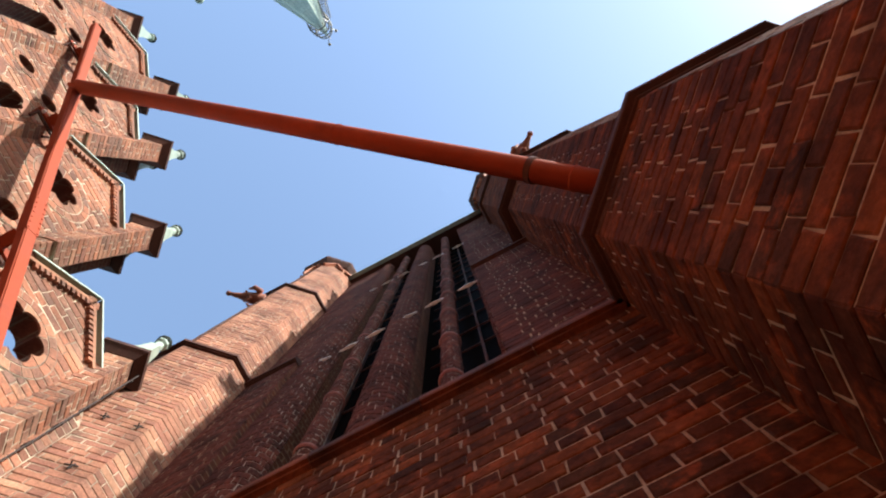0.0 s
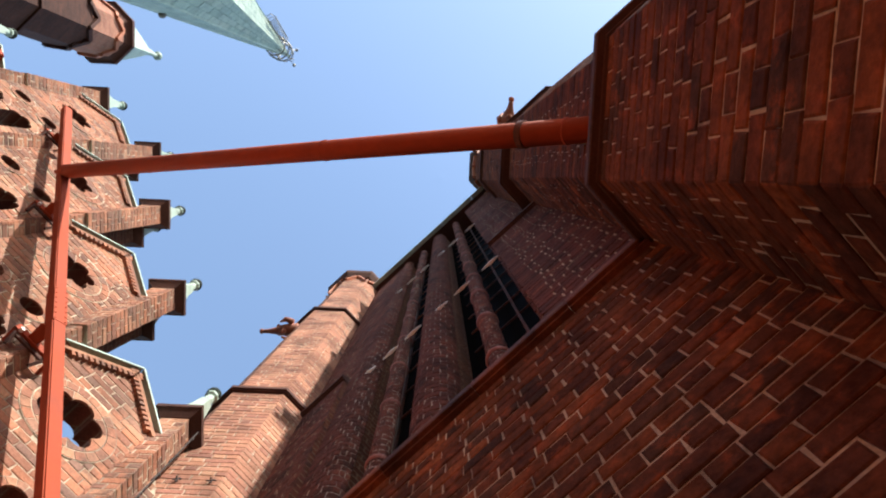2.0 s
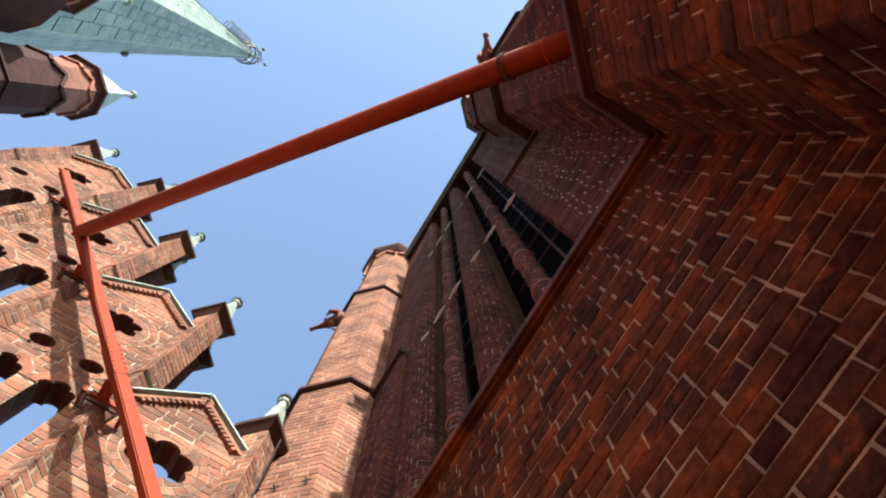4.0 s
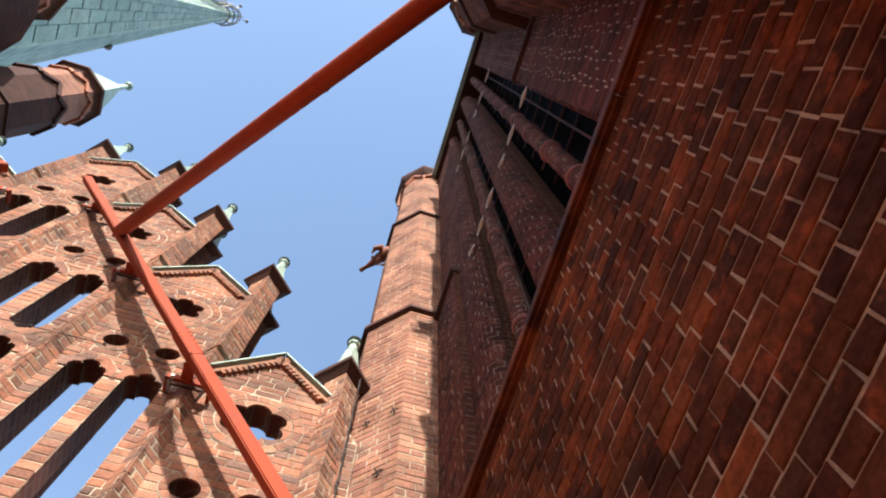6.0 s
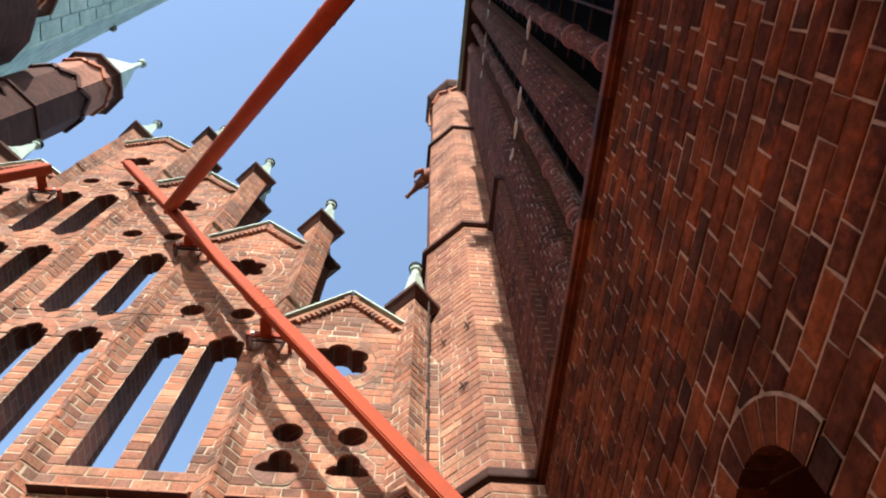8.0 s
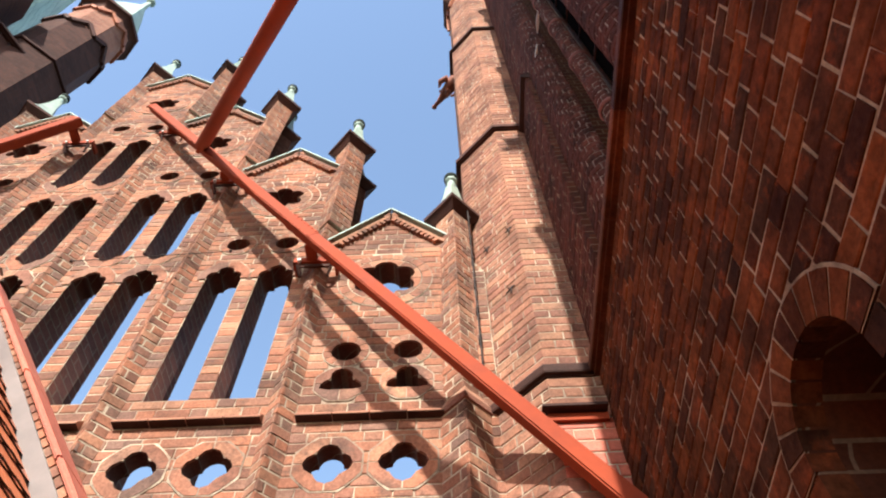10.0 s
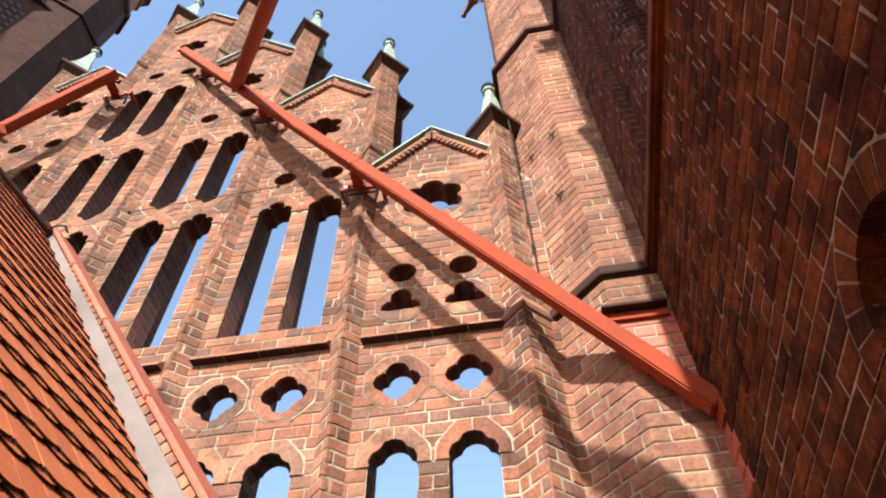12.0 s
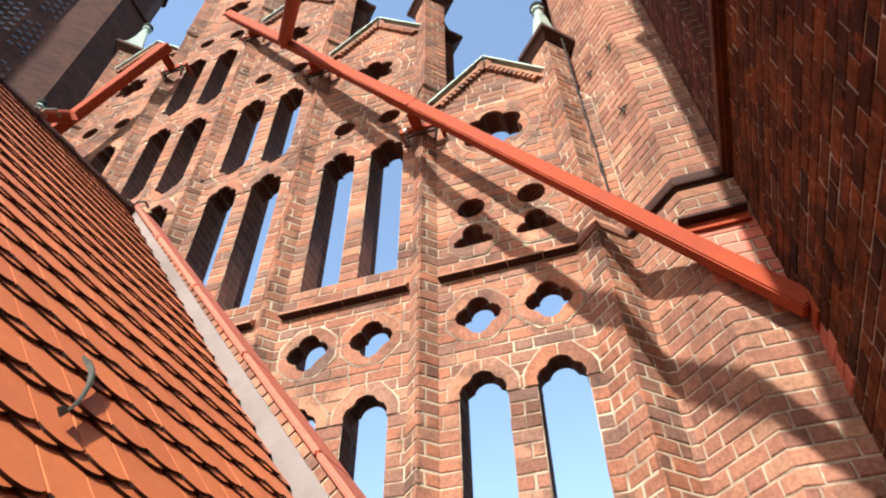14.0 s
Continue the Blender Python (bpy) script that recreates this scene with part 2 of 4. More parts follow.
def courses(width, z0, z1, blocked=None, inside=None, shift=0.0, lens=(0.302, 0.154), joint=0.013):
    """bricks (u0, u1, z0, z1) in a bond of stretchers and headers by turns"""
    out = []
    for n in range(math.floor(z0 / COURSE), math.ceil(z1 / COURSE)):
        za, zb = max(z0, n * COURSE + joint / 2), min(z1, (n + 1) * COURSE - joint / 2)
        if zb - za < 0.03:
            continue
        free = [(0.0, width)]
        if inside:
            free = [(max(a, 0), min(b, width)) for a, b in inside(za, zb)]
        for a, b in (blocked(za, zb) if blocked else []):
            free = [q for f0, f1 in free for q in ((f0, min(f1, a)), (max(f0, b), f1)) if q[1] - q[0] > 0.02]
        u = -((n % 2) * (lens[0] + lens[1]) / 2 + shift % 0.4) - rng.random() * 0.04
        k, heads = rng.randrange(2) if rng.random() < 0.12 else 0, []
        while u < width:
            heads.append(u)
            u += lens[k % 2] + rng.uniform(-0.009, 0.009)
            k += 1
        for a, b in free:
            stops = [a] + [h for h in heads if a + 0.075 < h < b - 0.075] + [b]
            for j in range(len(stops) - 1):
                p, q = stops[j] + (joint / 2 if j else 0), stops[j + 1] - (joint / 2 if j < len(stops) - 2 else 0)
                if q - p > 0.02:
                    out.append((p, q, za, zb))
    return out


class Work:
    """bricks of one wall: near ones singly, the rest joined"""

    def __init__(self, parent, material):
        self.parent, self.material, self.v, self.f, self.count = parent, material, [], [], 0

    def lay(self, o, u, n, rects, single=None, material=None, proud=0.0):
        o, u, n = Vector(o), Vector(u).normalized(), Vector(n).normalized()
        m3 = Matrix((u, UP, n)).transposed()
        for p, q, za, zb in rects:
            c = o + u * ((p + q) / 2) + UP * ((za + zb) / 2)
            d = proud + rng.uniform(-0.003, 0.002)
            mat = material((p + q) / 2, (za + zb) / 2) if material else self.material
            w, h = q - p, zb - za
            if self.count < 300 and ((single and single((p + q) / 2, (za + zb) / 2)) or mat != self.material):
                self.count += 1
                key = (round(w, 2), round(h, 2), mat.name, rng.randrange(3))
                if key not in POOL:
                    me = bpy.data.meshes.new("brick")
                    vs, fs = self.block(w, h)
                    me.from_pydata(vs, [], fs)
                    me.materials.append(mat)
                    POOL[key] = me
                ob = new("brick", POOL[key])
                ob.parent = self.parent
                ob.matrix_world = Matrix.Translation(c + n * d) @ m3.to_4x4() @ pose(0, 0, 0, 0, 0, rng.uniform(-0.5, 0.5))
            else:
                vs, fs = self.block(w, h)
                k = len(self.v)
                self.v += [tuple(c + n * d + m3 @ Vector(x)) for x in vs]
                self.f += [tuple(i + k for i in t) for t in fs]

    def block(self, w, h):
        j = lambda s=0.003: rng.uniform(-s, s)
        e = 0.008
        vs = []
        for a, b in ((-1, -1), (1, -1), (1, 1), (-1, 1)):
            vs.append((a * w / 2 + j(0.0045), b * h / 2 + j(0.004), -0.03))
        for k in range(4):
            x, y, _ = vs[k]
            vs.append((x, y, -0.005))
        for k, (a, b) in enumerate(((-1, -1), (1, -1), (1, 1), (-1, 1))):
            x, y, _ = vs[k]
            vs.append((x - a * e, y - b * e, j(0.0015)))
        fs = [(8, 9, 10, 11)]
        for k in range(4):
            fs.append((k, (k + 1) % 4, 4 + (k + 1) % 4, 4 + k))
            fs.append((4 + k, 4 + (k + 1) % 4, 8 + (k + 1) % 4, 8 + k))
        return vs, fs

    def done(self, name="brickwork"):
        if not self.v:
            return
        me = bpy.data.meshes.new(name)
        me.from_pydata(self.v, [], self.f)
        me.materials.append(self.material)
        ob = new(name, me)
        ob.parent = self.parent
        ob["kind"] = "stuff"


# ---------------------------------------------------------------- ground
bm = bmesh.new()
box(bm, -1500, 1500, -1500, 1500, -1.8, -1.6)
tagged(part("ground", bm, GROUND), "dark stone paving at the foot of the walls", "ground", kind="structure")

# added wall, out of view, that keeps the sun off the church tower's foot
bm = bmesh.new()
box(bm, -22, -11.4, -6.6, -6.0, -1.6, 22.0)
tagged(part("wall_south", bm, COURSED), "unseen wall added to keep sun off the church tower's foot", "wall", kind="structure")

# ---------------------------------------------------------------- openwork gable
GY, PITCH, BX, GT = 4.15, 1.531, -0.701, 0.28


def lobes(cx, cz, n, ro, rl, turn=0.0):
    """outline of n round lobes of radius rl whose centres lie ro from the middle"""
    out = []
    for k in range(n * 12 if n > 1 else 28):
        a = turn + 2 * math.pi * k / (n * 12 if n > 1 else 28)
        best = 0.02
        for j in range(n):
            c = turn + 2 * math.pi * j / n
            d, h = ro * math.cos(a - c), rl * rl - (ro * math.sin(a - c)) ** 2
            if h > 0:
                best = max(best, d + math.sqrt(h))
        out.append((cx + best * math.cos(a), cz + best * math.sin(a)))
    return out


def head(h, zs, z1, deep):
    """three-lobed arch over a light, from its right springing to its left"""
    pts = [(h, zs)]
    side, mid, turn = (0.5, 0.46, 110) if deep else (0.46, 0.6, 84)
    arc = [(h * (1 - side) + h * side * math.cos(radians(a)), zs + h * 0.3 + h * 0.46 * math.sin(radians(a))) for a in range(-30, turn, 19)]
    pts += arc
    for a in range(0 if deep else 14, 181 if deep else 170, 19):
        pts.append((h * mid * math.cos(radians(a)), z1 - h * mid + h * mid * math.sin(radians(a))))
    pts += [(-x, z) for x, z in arc[::-1]]
    return pts + [(-h, zs)]


def lancet(cx, z0, z1, w, foot=False):
    h, zs = w / 2, z1 - w * 0.62
    top = head(h, zs, z1, z0 > 2)
    low = [(x, z0 + z1 - z) for x, z in top][::-1] if foot else [(-h, z0), (h, z0)]
    return [(cx + x, z) for x, z in top + low]


def oval(cx, cz, rx, rz, n=24):
    return [(cx + rx * math.cos(2 * math.pi * k / n), cz + rz * math.sin(2 * math.pi * k / n)) for k in range(n)]


def reach(poly, cx, cz, a):
    """how far a polygon reaches from a point inside it in a direction"""
    dx, dz, best = math.cos(a), math.sin(a), 0.0
    for (x0, z0), (x1, z1) in zip(poly, poly[1:] + poly[:1]):
        ex, ez = x1 - x0, z1 - z0
        det = dx * -ez + ex * dz
        if abs(det) < 1e-9:
            continue
        t = ((x0 - cx) * -ez + ex * (z0 - cz)) / det
        s = (dx * (z0 - cz) - dz * (x0 - cx)) / det
        if t > 0 and -1e-6 <= s <= 1 + 1e-6:
            best = max(best, t)
    return best


def eight(rx, rz):
    """an eight-sided outline as a reach by angle"""
    def far(a):
        return 1 / max(math.cos(a) / rx * math.cos(j * math.pi / 4) + math.sin(a) / rz * math.sin(j * math.pi / 4) for j in range(8))
    return far


def round_off(rx, rz):
    return lambda a: rx * rz / math.hypot(rz * math.cos(a), rx * math.sin(a))


def bed(bm, cx, cz, inner, outer, a0, a1):
    """the mortar round a surround"""
    n = max(8, round((a1 - a0) * 8))
    rows = []
    for k in range(n + 1):
        a = a0 + (a1 - a0) * k / n
        rows.append([bm.verts.new((cx + r * math.cos(a), y, cz + r * math.sin(a))) for r, y in ((inner(a), GY - 0.0045), (outer(a), GY - 0.0045), (outer(a), GY + 0.012))])
    for a, b in zip(rows, rows[1:]):
        for j in range(2):
            bm.faces.new((a[j], a[j + 1], b[j + 1], b[j]))


def gable_block(bm, cx, cz, inner, outer, a0, a1, depth=0.02):
    """one moulded block of a surround"""
    ps = []
    for k in range(6):
        a = a0 + (a1 - a0) * k / 5
        ps.append((cx + (inner(a) - 0.002) * math.cos(a), cz + (inner(a) - 0.002) * math.sin(a)))
    for k in range(5, -1, -1):
        a = a0 + (a1 - a0) * k / 5
        ps.append((cx + outer(a) * math.cos(a), cz + outer(a) * math.sin(a)))
    front = [bm.verts.new((x, GY - 0.009, z)) for x, z in ps]
    back = [bm.verts.new((x, GY + depth, z)) for x, z in ps]
    n = len(ps)
    for i in range(n):
        bm.faces.new((front[i], front[(i + 1) % n], back[(i + 1) % n], back[i]))
    for k in range(5):
        bm.faces.new((front[k], front[k + 1], front[10 - k], front[11 - k]))


LOW = 4.405                                        # the tracery is thinner below this height
HOLES, BLOCKED, RINGS = [], [], []
for i in range(7):
    c, k = BX - PITCH * i, min(i, 6 - i)
    for x in (c - 0.295, c + 0.295):
        tall = [(1.0, 3.30, 0.37, False)]
        if k:
            tall.append((4.666, 6.88, 0.40, False))
        tall += [(4.93 + 2.17 * j, 6.76 + 2.17 * j, 0.38, True) for j in range(1, k)]
        for z0, z1, w, foot in tall:
            hole = lancet(x, z0, z1, w, foot)
            zs = z1 - w * 0.62
            HOLES.append(hole)
            BLOCKED.append([(x + a, z) for a, z in ((-w / 2 - .005, zs), (-w / 2 - .005, z0 + (w * .62 if foot else 0)), (w / 2 + .005, z0 + (w * .62 if foot else 0)), (w / 2 + .005, zs))])
            BLOCKED.append(oval(x, zs, w / 2 + .06, z1 - zs + .07)[:13])
            RINGS.append((i, x, zs, hole, w / 2 + .088, z1 - zs + .1, 0, math.pi, 2, .011))
            if foot:
                BLOCKED.append(oval(x, z0 + w * .62, w / 2 + .06, z1 - zs + .07)[12:] + [(x + w / 2 + .06, z0 + w * .62)])
                RINGS.append((i, x, z0 + w * .62, hole, w / 2 + .088, z1 - zs + .1, math.pi, 2 * math.pi, 2, .011))
        hole = lobes(x, 3.87, 4, 0.1, 0.1)
        HOLES.append(hole)
        BLOCKED.append(oval(x, 3.87, .235, .235, 12))
        RINGS.append((i, x, 3.87, hole, .266, .266, -math.pi / 2, math.pi * 1.5, 4, .014))
        if k == 0:
            hole = [(a, max(b, 4.715)) for a, b in lobes(x, 4.80, 3, 0.1, 0.105, math.pi / 2)]
            HOLES.append(hole)
            BLOCKED.append(oval(x, 4.80, .21, .21))
            RINGS.append((i, x, 4.80, hole, .232, .215, -math.pi / 2, math.pi * 1.5, 4, .012))
        hole = lobes(x, 5.25 + 2.14 * k, 1, 0, 0.14)
        HOLES.append(hole)
        BLOCKED.append(oval(x, 5.25 + 2.14 * k, .205, .205))
        RINGS.append((i, x, 5.25 + 2.14 * k, hole, .215, .215, 0, 2 * math.pi, 12, .012))
    cz = 6.5 + 2.148 * k
    hole = lobes(c, cz, 6, 0.22, 0.138, math.pi / 6) if k == 0 else lobes(c, cz, 6, 0.2, 0.107, math.pi / 6)
    HOLES.append(hole)
    BLOCKED.append(oval(c, cz, .49, .49, 36))
    RINGS.append((i, c, cz, hole, .398, .398, 0, 2 * math.pi, 12, .014))
    RINGS.append((i, c, cz, oval(c, cz, .418, .418, 36), .515, .515, 0, 2 * math.pi, 22, .012))

outline = [(BX + 1.1, LOW), (BX + 1.1, 6.6)]
for i in range(7):
    c, up = BX - PITCH * i, 2.2 * min(i, 6 - i)
    outline += [(c + PITCH / 2 - .02, 7.26 + up), (c, 8.04 + up), (c - PITCH / 2 + .02, 7.26 + up)]
outline += [(BX - PITCH * 6 - 1.1, 6.6), (BX - PITCH * 6 - 1.1, LOW)]
# openings are lined with the darkened brick, which paints their shade
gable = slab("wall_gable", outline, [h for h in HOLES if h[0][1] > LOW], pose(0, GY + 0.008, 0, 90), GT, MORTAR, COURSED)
outline = [(x, -1.6 if z == LOW else z) for x, z in outline]
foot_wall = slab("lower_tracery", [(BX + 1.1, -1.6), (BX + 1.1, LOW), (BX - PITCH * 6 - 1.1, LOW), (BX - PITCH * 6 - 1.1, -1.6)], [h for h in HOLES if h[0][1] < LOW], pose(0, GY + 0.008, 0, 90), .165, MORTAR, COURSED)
foot_wall.parent = gable
# mullions and piers stand out behind the tracery, in the same shade-darkened brick
for i in range(7):
    c, k = BX - PITCH * i, min(i, 6 - i)
    for half, top, name in ((.095, 5.55 + 2.14 * k, "rear_mullion"), (.27, 6.7 + 2.15 * min(k, max(0, min(i - 1, 7 - i))), "rear_pier")):
        x = c if name == "rear_mullion" else c + PITCH / 2
        bm = bmesh.new()
        box(bm, x - half, x + half, GY + .165, GY + .33, -1.6, LOW)
        box(bm, x - half, x + half, GY + .28, GY + .385, LOW, top)
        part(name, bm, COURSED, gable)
tagged(gable, "tall stepped openwork gable of orange-red brick with light joints", "gable wall", kind="structure")

X0, X1 = BX - PITCH * 6 - 1.1, BX + 1.1


def gable_blocked(za, zb):
    out = []
    for poly in BLOCKED:
        for z in (za + .01, (za + zb) / 2, zb - .01):
            out += [(a - X0, b - X0) for a, b in cuts(poly, z)]
    for i in range(7):
        c = BX - PITCH * i
        if za < 4.40 < zb:
            out.append((c - .62 - X0, c + .62 - X0))
    return out


def gable_inside(za, zb):
    return [(a - X0 + .01, b - X0 - .01) for a, b in cuts(outline, zb - .01)]


work = Work(gable, BRICK_GABLE)
work.lay((X0, GY, 0), (1, 0, 0), (0, -1, 0), courses(X1 - X0, -1.59, 15.0, gable_blocked, gable_inside), lambda u, z: -2.9 < u + X0 < 0 and 1.7 < z < 5.6)
work.done()
rest, mortar_bed = bmesh.new(), bmesh.new()
for i, x, z, hole, rx, rz, a0, a1, n, gap in RINGS:
    shape = eight if n < 5 else round_off
    bed(mortar_bed, x, z, lambda a: reach(hole, x, z, a), shape(rx + gap, rz + gap), a0, a1)
    near = i < 2 and z < 9
    for k in range(n):
        b0, b1 = a0 + (a1 - a0) * k / n, a0 + (a1 - a0) * (k + 1) / n
        g = gap / (2 * max(rx, rz))
        bm = bmesh.new() if near else rest
        gable_block(bm, x, z, lambda a: reach(hole, x, z, a), shape(rx, rz), b0 + g, b1 - g)
        if near:
            part("voussoir", bm, BRICK_GABLE, gable)
tagged(part("voussoirs", rest, BRICK_GABLE, gable), kind="stuff")
part("surround_joints", mortar_bed, MORTAR, gable)

# ledges, pilasters, gablets
for i in range(7):
    c, k = BX - PITCH * i, min(i, 6 - i)
    up = 2.2 * k
    for s in range(4):
        bm = bmesh.new()
        ps = [(GY + .02, 4.338), (GY - .073, 4.338), (GY - .078, 4.342), (GY - .078, 4.358), (GY - .012, 4.435), (GY + .02, 4.435)]
        a = [bm.verts.new((c - .625 + s * .3125 + .004, y, z)) for y, z in ps]
        b = [bm.verts.new((c - .625 + s * .3125 + .308, y, z)) for y, z in ps]
        for j in range(6):
            bm.faces.new((a[j], a[(j + 1) % 6], b[(j + 1) % 6], b[j]))
        bm.faces.new(a)
        bm.faces.new(b[::-1])
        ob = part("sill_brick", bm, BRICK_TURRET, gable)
        # undersides take the dark brick: shade below the sill, put into the colour
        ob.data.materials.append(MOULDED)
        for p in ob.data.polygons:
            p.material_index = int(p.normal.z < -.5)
    # toothed frieze and copper coping of the gablet
    frieze = bmesh.new()
    for s in (-1, 1):
        p, q = Vector((c, 0, 8.04 + up)), Vector((c + s * .72, 0, 7.28 + up))
        t = (q - p).normalized()
        dn = Vector((-t.z * s, 0, t.x * s)) if s > 0 else Vector((t.z, 0, -t.x))
        if dn.z > 0:
            dn = -dn
        for j in range(13):
            m = p + t * (.05 + j * .075) + dn * .1
            bar(frieze, (m.x, GY - .028, m.z), (m.x + dn.x * .065, GY - .028, m.z + dn.z * .065), .042, .05, (t.x, 0, t.z))
        bar(frieze, (p + dn * .075 + Vector((0, GY - .02, 0))), (q + dn * .075 + Vector((0, GY - .02, 0))), .06, .045, (0, 1, 0))
        bm = bmesh.new()
        cap0, cap1 = p - dn * .025 + t * -.01, q - dn * .025 + t * .04
        bar(bm, cap0 + Vector((0, GY + .11, 0)), cap1 + Vector((0, GY + .11, 0)), .34, .02, (0, 1, 0))
        bar(bm, cap0 + Vector((0, GY - .075, 0)) + dn * .012, cap1 + Vector((0, GY - .075, 0)) + dn * .012, .016, .022, (0, 1, 0))
        tube(bm, [(cap1.x + s * .05 * math.cos(q), GY - .05, cap1.z - .02 + .05 * math.sin(q)) for q in (-2.2, -1.4, -.6, .2, 1.0, 1.8)], [.02, .024, .026, .026, .024, .02], 8)
        part("coping", bm, COPPER_PALE, gable, "pale green copper coping")
    tagged(part("toothed_frieze", frieze, BRICK_GABLE, gable), kind="stuff")

for i in range(8):
    c, k = BX + PITCH / 2 - PITCH * i, min(i, 7 - i)
    w = 0.13
    top = 6.9 + 2.2 * k if k else 6.9
    base = bmesh.new()
    prism(base, [(c - w, GY + .05), (c - w, GY + .008), (c, GY - w + .008), (c + w, GY + .008), (c + w, GY + .05)], -1.6, top)
    pil = part("pilaster", base, MORTAR, gable)
    pw = Work(pil, BRICK_GABLE)
    for sgn in (-1, 1):
        o = (c - w, GY, 0) if sgn < 0 else (c, GY - w, 0)
        u = Vector((1, -1, 0)) if sgn < 0 else Vector((1, 1, 0))
        rects = []
        for n in range(-13, int(top / COURSE)):
            za, zb, ln = n * COURSE + .007, (n + 1) * COURSE - .007, w * math.sqrt(2)
            if (n + (sgn > 0)) % 2:
                rects.append((0.0, ln, za, zb))
            else:
                f = .62 if sgn < 0 else .38
                rects += [(0.0, ln * f - .007, za, zb), (ln * f + .007, ln, za, zb)]
        pw.lay(o, u, Vector((sgn, -1, 0)), rects)
    pw.done()

# the wider foot of the pilaster beside the turret
bm = bmesh.new()
c, w = .10, .21
prism(bm, [(c - w, GY + .05), (c - w, GY + .008), (c, GY - w + .008), (c + w, GY + .008), (c + w, GY + .05)], -1.6, 4.35)
prism(bm, [(c - w, GY + .008), (c, GY - w + .008), (c + w, GY + .008)], 4.35, 4.62, [(c - .05, GY + .006), (c, GY - .08), (c + .05, GY + .006)])
foot = part("pilaster_foot", bm, MORTAR, gable)
pw = Work(foot, BRICK_GABLE)
for sgn in (-1, 1):
    rects = []
    for n in range(-13, int(4.35 / COURSE)):
        za, zb, ln = n * COURSE + .007, (n + 1) * COURSE - .007, w * math.sqrt(2)
        f = (.34, .66)[(n + (sgn > 0)) % 2]
        rects += [(0.0, ln * f - .007, za, zb), (ln * f + .007, ln, za, zb)]
    pw.lay((c - w, GY, 0) if sgn < 0 else (c, GY - w, 0), Vector((1, sgn, 0)), Vector((sgn, -1, 0)), rects, lambda u, z: z > 1.6)
pw.done()
bm = bmesh.new()
prism(bm, [(c - w - .02, GY), (c, GY - w - .02), (c + w + .02, GY)], 4.34, 4.40)
prism(bm, [(c - w - .02, GY), (c, GY - w - .02), (c + w + .02, GY)], 4.40, 4.66, [(c - .08, GY), (c, GY - .1), (c + .08, GY)])
part("weathering", bm, BRICK_TURRET, gable, "sloping brick weathering")


def pinnacle(c, z0, z1):
    """a diagonal brick shaft with a dark cap and a copper spirelet"""
    ob = empty("pinnacle", "diagonal brick pinnacle with dark cap and green copper spirelet", "pinnacle", "pinnacles on the gable")
    ob.location = (c, GY + .06, z0)
    for dy, drop, name in ((0, 0, "shaft"), (.42, .42, "rear_shaft")):
        w, h = .222, z1 - z0 - drop
        bm = bmesh.new()
        prism(bm, [(-w, dy), (0, dy - w), (w, dy), (0, dy + w)], 0, h)
        sh = part(name, bm, MORTAR if not dy else COURSED, ob)
        if not dy:
            pw = Work(sh, BRICK_GABLE)
            for sgn in (-1, 1):
                rects = []
                for n in range(int(h / COURSE)):
                    za, zb, ln = n * COURSE + .007, (n + 1) * COURSE - .007, w * math.sqrt(2)
                    f = (.36, .64)[(n + (sgn > 0)) % 2]
                    rects += [(0.0, ln * f - .006, za, zb), (ln * f + .006, ln, za, zb)]
                pw.lay((-w, dy, 0) if sgn < 0 else (0, dy - w, 0), Vector((1, sgn, 0)), Vector((sgn, -1, 0)), rects, proud=.006)
            pw.done()
        bm = bmesh.new()
        d4 = lambda r: [(-r, dy), (0, dy - r), (r, dy), (0, dy + r)]
        prism(bm, d4(w + .02), h - .09, h + .01, d4(w + .14))
        prism(bm, d4(w + .155), h + .01, h + .09)
        part("cap", bm, MOULDED, ob, "dark moulded brick cap")
        bm = bmesh.new()
        prism(bm, d4(.325), h + .09, h + .115, d4(.31))
        prism(bm, d4(.31), h + .115, h + .33, d4(.2))
        prism(bm, d4(.2), h + .33, h + .66, d4(.125))
        prism(bm, d4(.125), h + .66, h + 1.0, d4(.085))
        cone_stack(bm, 0, dy, [(h + .98, .064), (h + 1.14, .052), (h + 1.17, .085), (h + 1.21, .085)], 8)
        part("spirelet", bm, COPPER, ob, "green copper spirelet")
        bm = bmesh.new()
        ball(bm, (0, dy, h + 1.28), .105)
        part("finial", bm, BALL, ob, smooth=True)
    return ob


first = pinnacle(BX + PITCH / 2 + .02, 4.5, 7.9)
copy_thing(first, pose(BX - PITCH * 6.5 + .02, GY + .06, 4.5))
inner = pinnacle(BX - PITCH / 2 + .02, 7.65, 10.3)
for i in range(2, 7):
    copy_thing(inner, pose(BX + PITCH / 2 - PITCH * i + .02, GY + .06, (5.3, 7.65, 9.85, 12.15)[min(i, 7 - i)]))

# ---------------------------------------------------------------- shaded tower wall
AX = 1.18
NY, NZ, RI, RE = 1.55, 1.594, 0.285, 0.45


def arch(r, low):
    return [(NY - r, low)] + [(NY - r * math.cos(math.pi * k / 16), NZ + r * math.sin(math.pi * k / 16)) for k in range(17)] + [(NY + r, low)]


to_wall = Matrix(((0, 0, -1, AX + .008), (-1, 0, 0, 0), (0, 1, 0, 0), (0, 0, 0, 1)))
flip = lambda pts: [(-a, b) for a, b in pts]
wall = slab("wall_tower", flip([(-1.2, -1.6), (4.4, -1.6), (4.4, 4.4), (-1.2, 4.4)]), [flip(arch(RI, -1.0))], to_wall, .6, MORTAR_DARK, COURSED_SHADE)
tagged(wall, "red brick wall with pale joints, darkened in colour for its shade", "wall", kind="structure")
Y0 = 4.2
